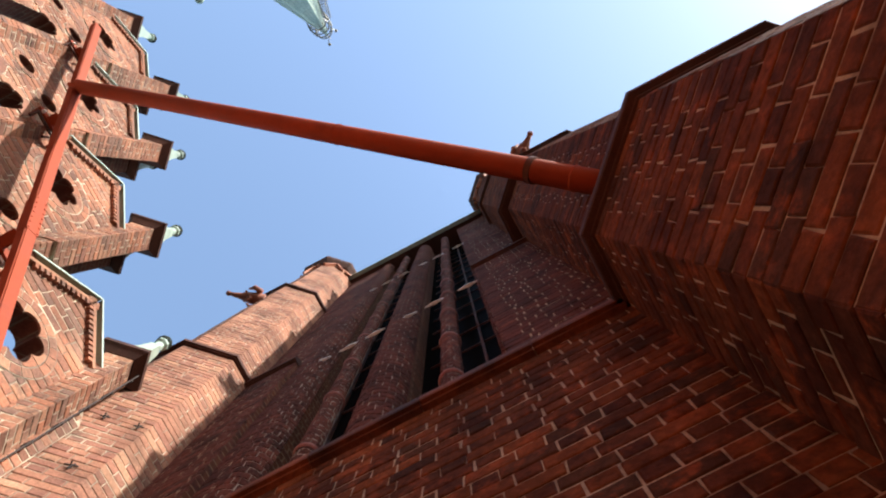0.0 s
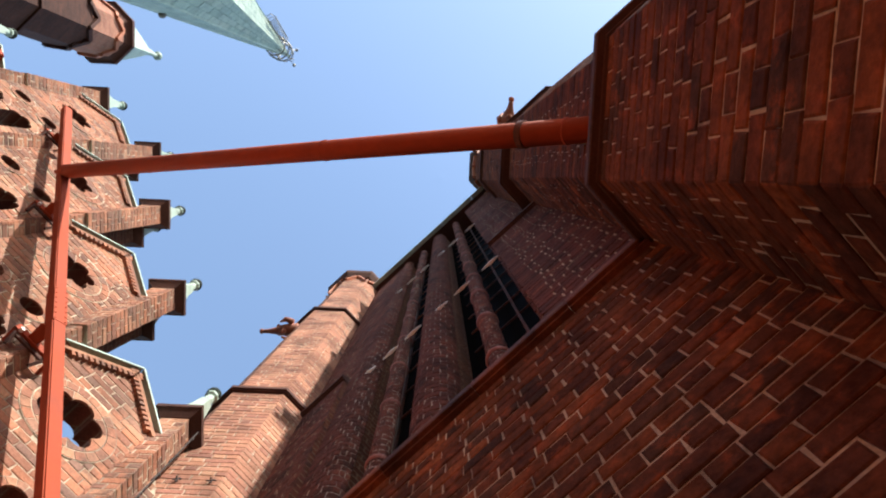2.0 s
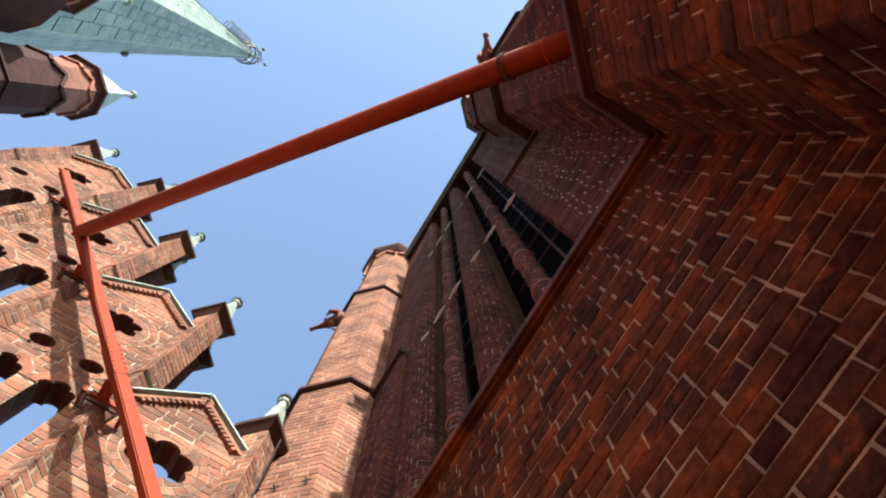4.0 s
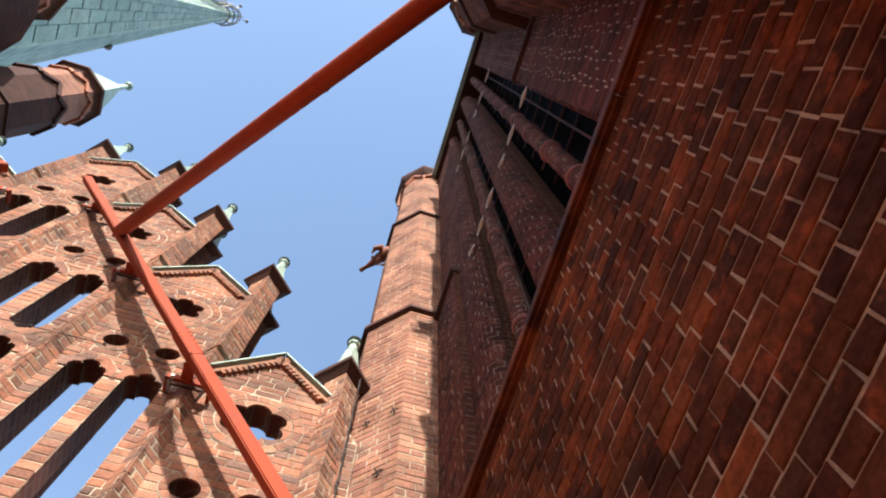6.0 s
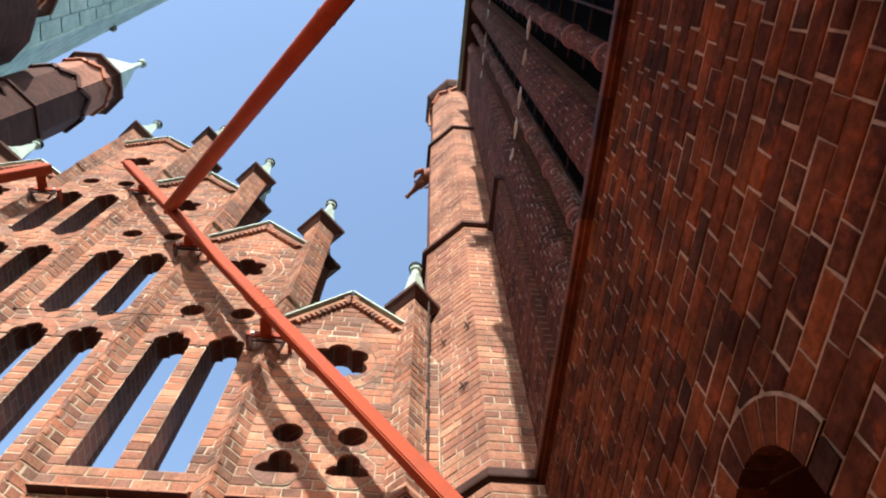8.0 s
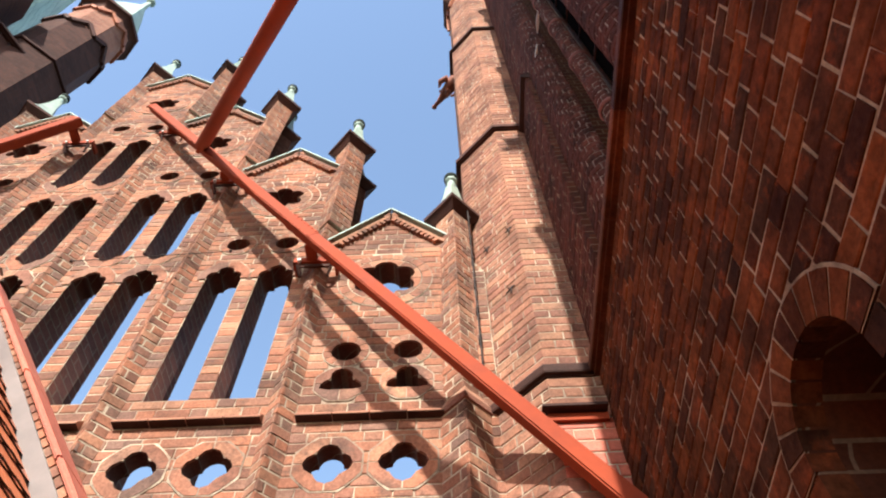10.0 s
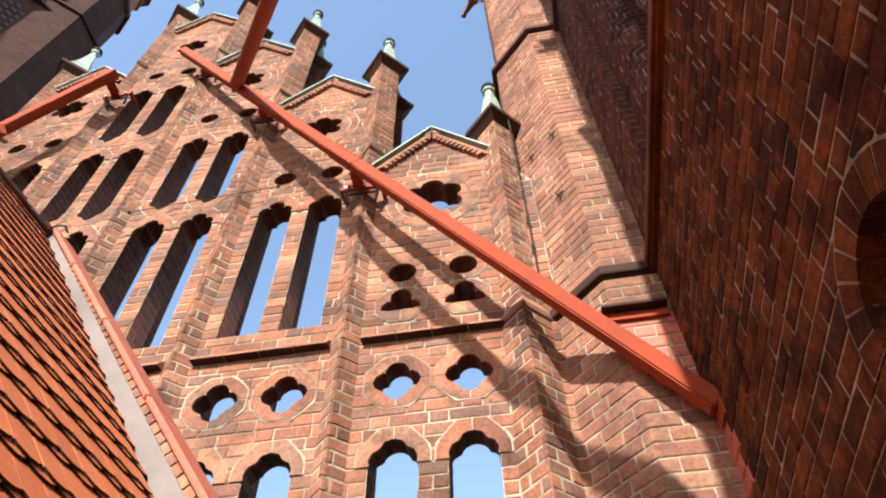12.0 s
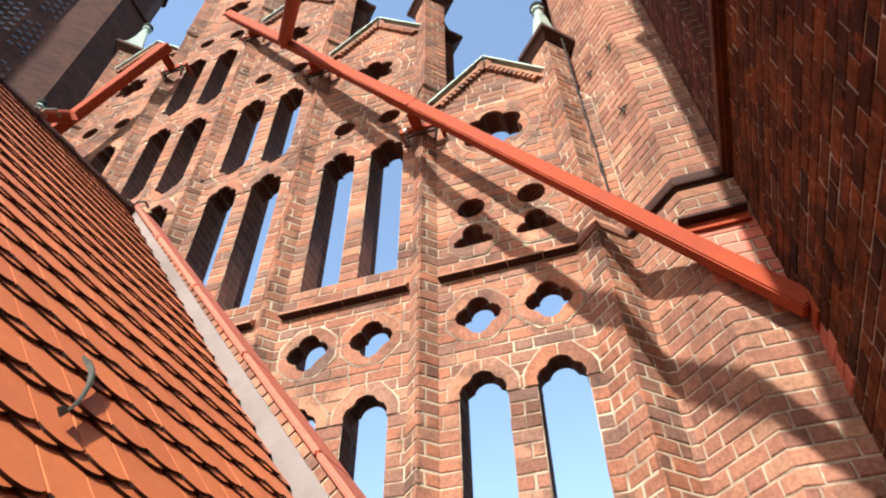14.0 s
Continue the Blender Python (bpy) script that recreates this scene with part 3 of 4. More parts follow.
SHORT = (0.272, 0.14)


def niche_blocked(za, zb):
    out = []
    for z in (za + .01, (za + zb) / 2, zb - .01):
        if z < -1.0:
            continue
        if z < NZ:
            out += [(Y0 - NY - RI - (.13 if int(z / COURSE) % 2 else .005), Y0 - NY + RI + (.13 if int(z / COURSE) % 2 else .005))]
        else:
            out += [(Y0 - b, Y0 - a) for a, b in cuts(arch(RE - .05, .2), z)]
    return out


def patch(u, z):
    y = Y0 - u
    return PAINTED if y > 3.52 + .12 * (int(z / COURSE) % 2) and 2.25 < z < 3.0 else BRICK_SHADE


ww = Work(wall, BRICK_SHADE)
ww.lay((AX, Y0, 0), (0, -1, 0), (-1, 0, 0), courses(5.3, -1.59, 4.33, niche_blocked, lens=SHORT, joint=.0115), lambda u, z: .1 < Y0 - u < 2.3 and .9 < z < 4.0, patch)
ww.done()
for k in range(11):
    a0, a1 = math.pi * k / 11 + .018, math.pi * (k + 1) / 11 - .018
    bm = bmesh.new()
    ps = [(RI - .002, a0), (RI - .002, (a0 + a1) / 2), (RI - .002, a1), (RE - .015, a1), (RE - .015, (a0 + a1) / 2), (RE - .015, a0)]
    fr = [bm.verts.new((AX - .009, NY - r * math.cos(a), NZ + r * math.sin(a))) for r, a in ps]
    bk = [bm.verts.new((AX + .1, NY - r * math.cos(a), NZ + r * math.sin(a))) for r, a in ps]
    for j in range(6):
        bm.faces.new((fr[j], fr[(j + 1) % 6], bk[(j + 1) % 6], bk[j]))
    bm.faces.new(fr)
    part("arch_brick", bm, BRICK_SHADE, wall)
for n in range(-8, int(NZ / COURSE)):
    for s in (-1, 1):
        if n % 2:
            bm = bmesh.new()
            y = NY + s * (RI + .057)
            box(bm, AX - .002, AX + .1, y - .06, y + .06, n * COURSE + .007, (n + 1) * COURSE - .007)
            part("jamb_brick", bm, BRICK_SHADE, wall)
bm = bmesh.new()
for k in range(24):
    q = []
    for r, a in ((RI, k), (RE, k), (RE, k + 1), (RI, k + 1)):
        a *= math.pi / 24
        q.append((NY - r * math.cos(a), NZ + r * math.sin(a)))
    f, b = [bm.verts.new((AX - .0045, y, z)) for y, z in q], [bm.verts.new((AX + .02, y, z)) for y, z in q]
    bm.faces.new(f)
    bm.faces.new((f[1], f[2], b[2], b[1]))
part("arch_joints", bm, MORTAR_DARK, wall)
bm = bmesh.new()
box(bm, AX + .55, AX + .75, NY - .5, NY + .5, -1.2, 2.2)
part("niche_back", bm, COURSED_SHADE, wall)
bm = bmesh.new()
box(bm, AX, AX + .6, NY - .5, NY + .5, -1.2, -1.005)
part("niche_sill", bm, MOULDED, wall)


def moulding(name, profile, path, material, parent, label=""):
    """a profile (out, height) swept along a level path of (x, y, outward x, outward y)"""
    bm = bmesh.new()
    rings = [[bm.verts.new((x + nx * o, y + ny * o, z)) for o, z in profile] for x, y, nx, ny in path]
    n = len(profile)
    for a, b in zip(rings, rings[1:]):
        for j in range(n):
            bm.faces.new((a[j], a[(j + 1) % n], b[(j + 1) % n], b[j]))
    bm.faces.new(rings[0])
    bm.faces.new(rings[-1][::-1])
    return part(name, bm, material, parent, label)


def ledge_profile(z, out=.1, s=1.0):
    return [(o, z + (h - z) * s) for o, h in ledge_shape(z, out)]


def ledge_shape(z, out):
    return [(-.12, z), (out * .5, z), (out * .55, z + .02), (out * .92, z + .02), (out, z + .035), (out, z + .1), (out * .85, z + .13), (out * .4, z + .15), (-.05, z + .22), (-.12, z + .22)]


CZ = 4.33
for j in range(6):
    y0, y1 = -.85 + j * .8, -.85 + (j + 1) * .8 - .006
    moulding("cornice_block", ledge_profile(CZ, .075), [(AX, y0, -1, 0), (AX, min(y1, 3.86), -1, 0)], CORNICE, wall, "dark red moulded cornice brick")

# upper storey: side panels, openings with shafts, stone ties
UX = 1.28
TOPZ = 22.0
base = bmesh.new()
facing = bmesh.new()
for x, y0, y1, z0, z1 in ((UX, -1.2, .155, CZ + .1, TOPZ), (UX, 2.505, 4.4, CZ + .1, TOPZ), (1.2, -1.2, .115, CZ + .1, 10.15), (1.2, 3.005, 4.4, CZ + .1, 10.0)):
    box(facing, x + .006, x + .03, y0, y1, z0, z1)
box(base, UX + .012, UX + .5, -1.2, .16, CZ + .1, TOPZ)
box(base, UX + .012, UX + .5, 2.5, 4.4, CZ + .1, TOPZ)
box(base, UX + .22, UX + .5, 1.14, 1.55, CZ + .1, TOPZ)
box(base, 1.212, UX + .02, -1.2, .12, CZ + .1, 10.15)
box(base, 1.212, UX + .02, 3.0, 4.4, CZ + .1, 10.0)
upper = part("wall_upper", base, COURSED_SHADE)
part("joints", facing, MORTAR_DARK, upper)
tagged(upper, "dark brick belfry storey with tall openings and round shafts", "wall", kind="structure")
uw = Work(upper, BRICK_BELFRY)
WEST = ((0, -1, 0), (-1, 0, 0))
for x, y1, w, z0, z1 in ((1.2, .12, 1.1, CZ + .3, 10.1), (1.2, 3.95, .95, CZ + .3, 9.95), (UX, .16, 1.1, 10.4, TOPZ), (UX, 3.95, .95, 10.3, TOPZ), (UX, 3.0, .5, CZ + .3, TOPZ)):
    uw.lay((x, y1, 0), *WEST, courses(w, z0, z1, lens=SHORT, joint=.0115))
for x, y, n in ((1.2, .12, 1), (1.2, 3.0, -1)):
    uw.lay((x, y, 0) if n > 0 else (UX + .02, y, 0), (1 if n > 0 else -1, 0, 0), (0, n, 0), courses(.09, CZ + .3, 10))
uw.lay((UX, .16, 0), (1, 0, 0), (0, 1, 0), courses(.4, CZ + .3, TOPZ))
uw.done()
moulding("panel_ledge", ledge_profile(10.05, .07), [(1.21, -.9, -1, 0), (1.21, .14, -1, 0)], MOULDED, upper, "dark moulded brick ledge")
moulding("panel_ledge", ledge_profile(9.9, .07), [(1.21, 2.98, -1, 0), (1.21, 3.95, -1, 0)], MOULDED, upper, "dark moulded brick ledge")


def round_pier(y, r, x):
    """a half-round brick pier in courses"""
    seg = 11
    bm = bmesh.new()
    prism(bm, [(x + (r - .008) * -math.sin(math.pi * k / seg), y + (r - .008) * math.cos(math.pi * k / seg)) for k in range(seg + 1)], CZ + .1, TOPZ)
    core = part("half_round_pier", bm, MORTAR_PIER, upper, "half-round dark brick pier")
    rw = Work(core, BRICK_BELFRY)
    ln = 2 * r * math.sin(math.pi / seg / 2)
    for k in range(seg):
        a = math.pi * (k + .5) / seg
        n = Vector((-math.sin(a), math.cos(a), 0))
        u = Vector((-n.y, n.x, 0))
        apo = r * math.cos(math.pi / seg / 2)
        rects = [(.0 if (k + q) % 3 else .011, ln, q * COURSE + .007, (q + 1) * COURSE - .007) for q in range(int((CZ + .3) / COURSE), int(TOPZ / COURSE))]
        rw.lay(Vector((x, y, 0)) + n * apo - u * (ln / 2), u, n, rects)
    rw.done()


round_pier(1.355, .245, UX + .2)
round_pier(2.62, .2, UX + .16)


def shaft(y):
    ob = empty("window_shaft", "slender round dark brick shaft with red collars", "shaft", "shafts in the openings")
    r, x = .1, UX + .09
    bm = bmesh.new()
    tube(bm, [(x, y, CZ + .1), (x, y, TOPZ - .5)], r - .007, 16)
    stem = part("stem", bm, MORTAR_PIER, ob)
    rw, seg = Work(stem, BRICK_BELFRY), 10
    ln, apo = 2 * r * math.sin(math.pi / seg), r * math.cos(math.pi / seg)
    for k in range(seg):
        a = 2 * math.pi * (k + .5) / seg
        n = Vector((math.cos(a), math.sin(a), 0))
        if n.x > .5:
            continue
        u = Vector((-n.y, n.x, 0))
        rects = [(.0 if (k + q) % 3 else .009, ln, q * COURSE + .006, (q + 1) * COURSE - .006) for q in range(int((CZ + .2) / COURSE), int((TOPZ - .5) / COURSE))]
        rw.lay(Vector((x, y, 0)) + n * apo - u * (ln / 2), u, n, rects)
    rw.done()
    for k in range(12):
        z = 5.43 + k * 1.43
        bm = bmesh.new()
        tube(bm, [(x, y, z - .03), (x, y, z - .014), (x, y, z), (x, y, z + .014), (x, y, z + .03)], [r + .003, r + .010, r + .014, r + .010, r + .003], 16)
        part("collar", bm, COLLAR, ob, "dull red moulded collar", True)


for y in (.62, 1.93):
    shaft(y)
for z in (9.3, 16.0):
    for y in (.27, .78, 1.2, 1.68, 2.08, 2.52):
        bm = bmesh.new()
        for s in (-1, 1):
            prism(bm, [(UX - .022, y), (UX + .022, y), (UX + .005, y + s * .15), (UX - .003, y + s * .15)], z, z + .045)
        tagged(part("stone_springer", bm, STONE, upper, "pale stone springer in the opening"))
for w, (y0, y1) in enumerate(((.16, 1.04), (1.56, 2.42))):
    win = empty("window_%d" % (w + 1), "dark leaded belfry window behind round shafts", "window", kind="structure")
    bm = bmesh.new()
    box(bm, UX + .46, UX + .47, y0 - .1, y1 + .1, CZ, TOPZ)
    part("pane", bm, GLASS, win)
    for k in range(2):
        bm = bmesh.new()
        y = y0 + (y1 - y0) * (k + .5) / 2
        box(bm, UX + .425, UX + .455, y - .014, y + .014, CZ, TOPZ)
        part("upright", bm, CORNICE, win)
    for k in range(18):
        bm = bmesh.new()
        box(bm, UX + .43, UX + .45, y0, y1, CZ + .6 + k * .95, CZ + .625 + k * .95)
        part("glazing_bar", bm, CORNICE, win)
bm = bmesh.new()
box(bm, UX + 1.0, UX + 6, -3.0, 6.0, -1.6, TOPZ)
box(bm, UX + .5, UX + 1.0, -3.0, .1, -1.6, TOPZ)
box(bm, UX + .475, UX + 1.0, 1.08, 1.52, -1.6, TOPZ)
box(bm, UX + .5, UX + 1.0, 2.48, 6.0, -1.6, TOPZ)
part("core", bm, COURSED_SHADE, upper)
bm = bmesh.new()
box(bm, UX - .12, UX + 6, -1.2, 4.4, TOPZ, TOPZ + .12)
part("eaves", bm, MOULDED, upper)
bm = bmesh.new()
for k in range(8):
    y = -.9 + k * .62
    box(bm, UX - .24, UX - .1, y, y + .61, TOPZ + .06, TOPZ + .2)
part("gutter", bm, COPPER, upper, "green copper gutter")


# ---------------------------------------------------------------- stair turrets
def gargoyle(parent, o, out, size=1.0):
    """a hooked terracotta crocket"""
    o, out = Vector(o), Vector(out).normalized() * size
    bm = bmesh.new()
    path = [o - out * .05, o + out * .1 + UP * .02, o + out * .22 + UP * .01, o + out * .32 - UP * .02, o + out * .42 - UP * .03, o + out * .5]
    tube(bm, path, [.15, .14, .12, .075, .05, .045], 9)
    ball(bm, path[-1] + out * .02, .06)
    ball(bm, o + out * .2 + UP * .12, .07)
    side = out.cross(UP)
    for s in (-1, 1):
        tube(bm, [o + out * .02 + side * s * .12, o + out * .14 + side * s * .17 + UP * .06, o + out * .24 + side * s * .12 + UP * .12], [.08, .06, .02], 6)
        ball(bm, o + out * .26 + side * s * .07 + UP * .05, .04)
    tube(bm, [o + out * .16 - UP * .1, o + out * .2 - UP * .2], [.08, .03], 6)
    part("gargoyle", bm, GARGOYLE, parent, "terracotta gargoyle head", True)


def turret(label, cx, cy, secs, ledges, brick, mortar, cap, single=None, material=None, lens=(0.302, 0.154), back=(0, 0)):
    """back: shift off the foot's centre over the belfry sill, fitting the camera's view"""
    ob = empty("stair_turret", label, "turret")
    fx, fy = cx, cy
    for z0, z1, ap in secs:
        cx, cy = (fx + back[0], fy + back[1]) if z0 > 10 else (fx, fy)
        bm = bmesh.new()
        prism(bm, ngon(cx, cy, ap - .008), z0, z1)
        sec = part("shaft_section", bm, mortar, ob)
        sw = Work(sec, brick)
        pts = ngon(cx, cy, ap)
        for i in range(8):
            a, b = Vector((*pts[i], 0)), Vector((*pts[(i + 1) % 8], 0))
            u = (b - a).normalized()
            n = Vector((u.y, -u.x, 0))
            if n.x > .8 or (z0 > 0 and n.x > .3 and abs(n.y) < .8):
                continue
            zlow = max(z0, -1.59)
            sw.lay(a, u, n, courses((b - a).length, zlow, z1, shift=i * .11, lens=lens, joint=.01 if brick == BRICK_SHADE else .013), (lambda p, z, q=i: single(q, p, z)) if single else None, (lambda p, z, q=i, o=a, d=u: material(q, o + d * p, z)) if material else None)
        sw.done()
    for z, ap, out in ledges:
        cx, cy = (fx + back[0], fy + back[1]) if z > 10 else (fx, fy)
        pts = ngon(cx, cy, 1.0)
        ring = [(cx + (x - cx) * ap, cy + (y - cy) * ap, (x - cx), (y - cy)) for x, y in pts]
        moulding("ledge", ledge_profile(z, out, .65 if out < .07 else 1.0), ring + ring[:1], MOULDED, ob, "dark moulded brick ledge")
    z, ap = cap
    bm = bmesh.new()
    cone_stack(bm, cx, cy, [(z - .35, ap - .16), (z - .2, ap - .04), (z - .12, ap), (z, ap), (z + .1, ap - .1)])
    part("cap", bm, MOULDED, ob, "dark overhanging brick cap")
    bm = bmesh.new()
    cone_stack(bm, cx, cy, [(z + .05, ap - .12), (z + .8, ap * .55), (z + 2.6, .1), (z + 3.4, .05)])
    part("spirelet", bm, COPPER_PALE, ob, "pale green copper spirelet")
    # blind gablets under the cap
    pts = ngon(cx, cy, secs[-1][2] + .03)
    for i in range(8):
        a, b = Vector((*pts[i], 0)), Vector((*pts[(i + 1) % 8], 0))
        if (a + b).x / 2 > cx + .3:
            continue
        bm = bmesh.new()
        zt = z - .45
        bar(bm, a.lerp(b, .08) + UP * (zt - .75), a.lerp(b, .5) + UP * zt, .06, .12, (b - a))
        bar(bm, a.lerp(b, .92) + UP * (zt - .75), a.lerp(b, .5) + UP * zt, .06, .12, (b - a))
        part("blind_gablet", bm, TERRACOTTA, ob)
    return ob


def overpaint(i, p, z):
    return PAINTED if p.y < 3.8 and p.x > .74 and 2.92 + 1.41 * (1.16 - p.x) < z < 3.86 else BRICK_TURRET


T1 = turret("octagonal brick stair turret, sunlit, with dark moulded ledges", 1.15, 4.72,
            ((-1.6, 4.36, .96), (4.36, 10.1, .90), (10.1, 16.7, .865), (16.7, 22.3, .82)),
            ((4.33, .92, .085), (10.0, .90, .072), (16.6, .86, .075)), BRICK_TURRET, MORTAR, (22.9, 1.0),
            lambda i, p, z: i in (4, 5) and 1.4 < z < 4.2, overpaint)
gargoyle(T1, (.29, 4.71, 15.5), (-.42, .5, -.03), 1.4)
T2 = turret("octagonal brick stair turret with moulded ledges, darkened in colour for its shade", 1.105, -1.76,
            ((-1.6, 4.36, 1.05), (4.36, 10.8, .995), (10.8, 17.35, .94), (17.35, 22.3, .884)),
            ((4.33, 1.01, .11), (10.7, .97, .09), (17.25, .92, .09)), BRICK_SHADE, MORTAR_DARK, (22.9, 1.05),
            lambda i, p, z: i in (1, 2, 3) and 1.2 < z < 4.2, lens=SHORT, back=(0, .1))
gargoyle(T2, (.13, -1.62, 13.7), (-.6, -.75, .1))

# ---------------------------------------------------------------- steel shores
BA, BB = Vector((1.18, 3.6, 2.83)), Vector((-5.06, 3.86, 11.92))


def raking(a, b, brackets, wide=.12, high=.14):
    ob = empty("raking_beam", "red painted steel box beam bracing the gable", "beam", "raking beams")
    t = (b - a).normalized()
    bm = bmesh.new()
    bar(bm, a, b, wide, high, (0, 1, 0))
    bmesh.ops.bevel(bm, geom=bm.edges[:], offset=.012, segments=2, affect="EDGES")
    part("box_section", bm, RED, ob)
    up = t.cross(Vector((0, 1, 0)))
    if up.z < 0:
        up = -up
    for f in (.45,):
        p = a.lerp(b, f)
        bm = bmesh.new()
        bar(bm, p - t * .3, p + t * .3, wide + .007, high + .007, (0, 1, 0))
        part("splice_plate", bm, RED, ob)
        for k in range(7):
            for s in (-1, 1):
                bm = bmesh.new()
                q = p + t * (-.27 + .09 * k) + up * (.055 * s) - Vector((0, .062, 0))
                tube(bm, [q, q - Vector((0, .01, 0))], .010, 6)
                part("bolt", bm, RED, ob)
    for x in brackets:
        f = (x - a.x) / (b.x - a.x)
        p = a.lerp(b, f)
        z = p.z - .15
        bm = bmesh.new()
        box(bm, x - .06, x - .01, p.y + .04, 4.03, z + .11, z + .17)
        box(bm, x - .09, x + .02, p.y + .02, 4.0, z + .17, z + .182)
        box(bm, x - .09, x + .02, p.y + .05, 4.0, z + .098, z + .11)
        part("bracket_arm", bm, RED, ob)
        bm = bmesh.new()
        box(bm, x - .24, x + .24, 3.96, 3.99, z + .08, z + .17)
        box(bm, x - .24, x - .21, 3.97, 4.17, z + .08, z + .17)
        box(bm, x + .21, x + .24, 3.97, 4.17, z + .08, z + .17)
        part("clamp", bm, RED, ob)
        for s in (-1, 1):
            bm = bmesh.new()
            tube(bm, [(x + s * .17, 3.93, z + .09), (x + s * .17, 3.97, z + .09)], .022, 8)
            part("nut", bm, STONE, ob)
        # dark strap round the pilaster with its bolt ends
        bm = bmesh.new()
        box(bm, x - .2, x + .2, 3.985, 4.01, z + .02, z + .07)
        for s in (-1, 1):
            bar(bm, (x + s * .19, 3.98, z + .05), (x + s * .15, 4.05, z - .09), .03, .03)
        part("strap", bm, MOULDED, ob, "dark iron strap")
    return ob


shore = raking(BA, BB, (-1.47, -3.0, -4.4))
bm = bmesh.new()
box(bm, 1.162, 1.178, 3.52, 3.68, 2.72, 2.9)
part("foot_plate", bm, RED, shore)
raking(Vector((-11.76, 3.6, 1.98)), Vector((-5.78, 3.65, 10.74)), (-5.84, -7.6), .15, .19)


def strut(a, b):
    ob = empty("round_strut", "red painted round steel strut with bolted flange", "strut", "round struts")
    d = (b - a).normalized()
    bm = bmesh.new()
    tube(bm, [a - d * .22, b], .096, 24)
    part("pipe", bm, RED, ob, smooth=True)
    for f, r, w in ((.47, .109, .05), (.12, .104, .015), (2.6, .102, .012)):
        bm = bmesh.new()
        tube(bm, [a + d * f, a + d * (f + w)], r, 24)
        part("collar", bm, CORNICE if w > .04 else RED, ob)
    bm = bmesh.new()
    bar(bm, b - d * .1, b + d * .1, .05, .2)
    part("lug", bm, RED, ob)
    return ob


JOINT = Vector((-3.50, 3.70, 9.58))
strut(Vector((.437, -.99, 5.1)), JOINT)
strut(Vector((-9.5, .55, 6.05)), Vector((-6.83, 3.56, 8.99)))

# drip tray over the foot of the beam
bm = bmesh.new()
box(bm, .66, 1.15, 3.66, 3.8, 3.9, 3.925)
tray = tagged(part("drip_tray", bm, MOULDED), "dark sheet-metal drip tray over a red strip", "drip tray")
bm = bmesh.new()
box(bm, .7, 1.15, 3.73, 3.8, 3.82, 3.89)
part("strip", bm, RED, tray, "red painted strip")

# thin iron tie across the bays and the lightning conductor by the turret
bm = bmesh.new()
tube(bm, [(-4.3, 4.0, 6.9), (-3.27, 4.0, 6.95), (-2.5, 4.0, 6.985)], .0055, 6)
for x in (-4.3, -3.27, -2.5):
    ball(bm, (x, 4.0, 6.95 + .05 * (x + 3.3)), .02)
tagged(part("tie_rod", bm, BLACK), "thin dark iron tie rod across the gable", "tie rod")
bm = bmesh.new()
tube(bm, [(.275, 4.06, 4.64), (.275, 4.06, 5.6), (.272, 4.06, 6.6), (.27, 4.06, 7.9)], .009, 6)
for k in range(7):
    box(bm, .262, .292, 4.05, 4.2, 4.8 + k * .48, 4.82 + k * .48)
tagged(part("lightning_conductor", bm, BLACK), "dark lightning conductor clipped beside the turret", "conductor")

# rusty iron anchors in the turret's face
for x, y, z, s in ((.36, 4.21, 6.1, .07), (.62, 3.95, 5.9, .06), (.45, 4.12, 7.0, .05), (.7, 3.87, 7.0, .05)):
    bm = bmesh.new()
    bar(bm, (x - .7 * s, y + .7 * s, z), (x + .7 * s, y - .7 * s, z + .3 * s), .012, .012)
    bar(bm, (x, y, z - s), (x + .01, y - .02, z + .6 * s), .012, .014)
    bar(bm, (x + .1, y + .1, z - .2 * s), (x - .03, y - .03, z), .012, .012)
    tagged(part("wall_anchor", bm, BLACK), "small rusty iron anchor in the brick wall", "wall anchor", "wall anchors")

# ---------------------------------------------------------------- tiled roof of the annexe
RD = Vector((.13, .99, 0)).normalized()           # along the ridge, towards the gable
RU = Vector((RD.y, -RD.x, 0))                      # down the slope, level part
SLOPE = radians(54.8)
RV = (RU * math.cos(SLOPE) - UP * math.sin(SLOPE)).normalized()
RN = RD.cross(RV) * -1
if RN.z < 0:
    RN = -RN
RP = Vector((-4.05, 3.1, 5.15))                    # ridge end


def on_roof(along, down, off=0.0):
    return RP - RD * along + RV * down + RN * off


SL, LEN = 6.3, 6.5
roof = empty("annexe_roof", "steep roof of orange beaver-tail clay tiles", "roof", kind="structure")
bm = bmesh.new()
ps = [on_roof(-.02, 0, -.08), on_roof(LEN, 0, -.08), on_roof(LEN, SL, -.08), on_roof(-.02, SL, -.08)]
a = [bm.verts.new(p) for p in ps]
b = [bm.verts.new((p.x - .05, p.y, p.z - .1)) for p in ps]
for i in range(4):
    bm.faces.new((a[i], a[(i + 1) % 4], b[(i + 1) % 4], b[i]))
bm.faces.new(a)
bm.faces.new(b[::-1])
part("deck", bm, BLACK, roof)
TW, TL, ROW = .148, .345, .262


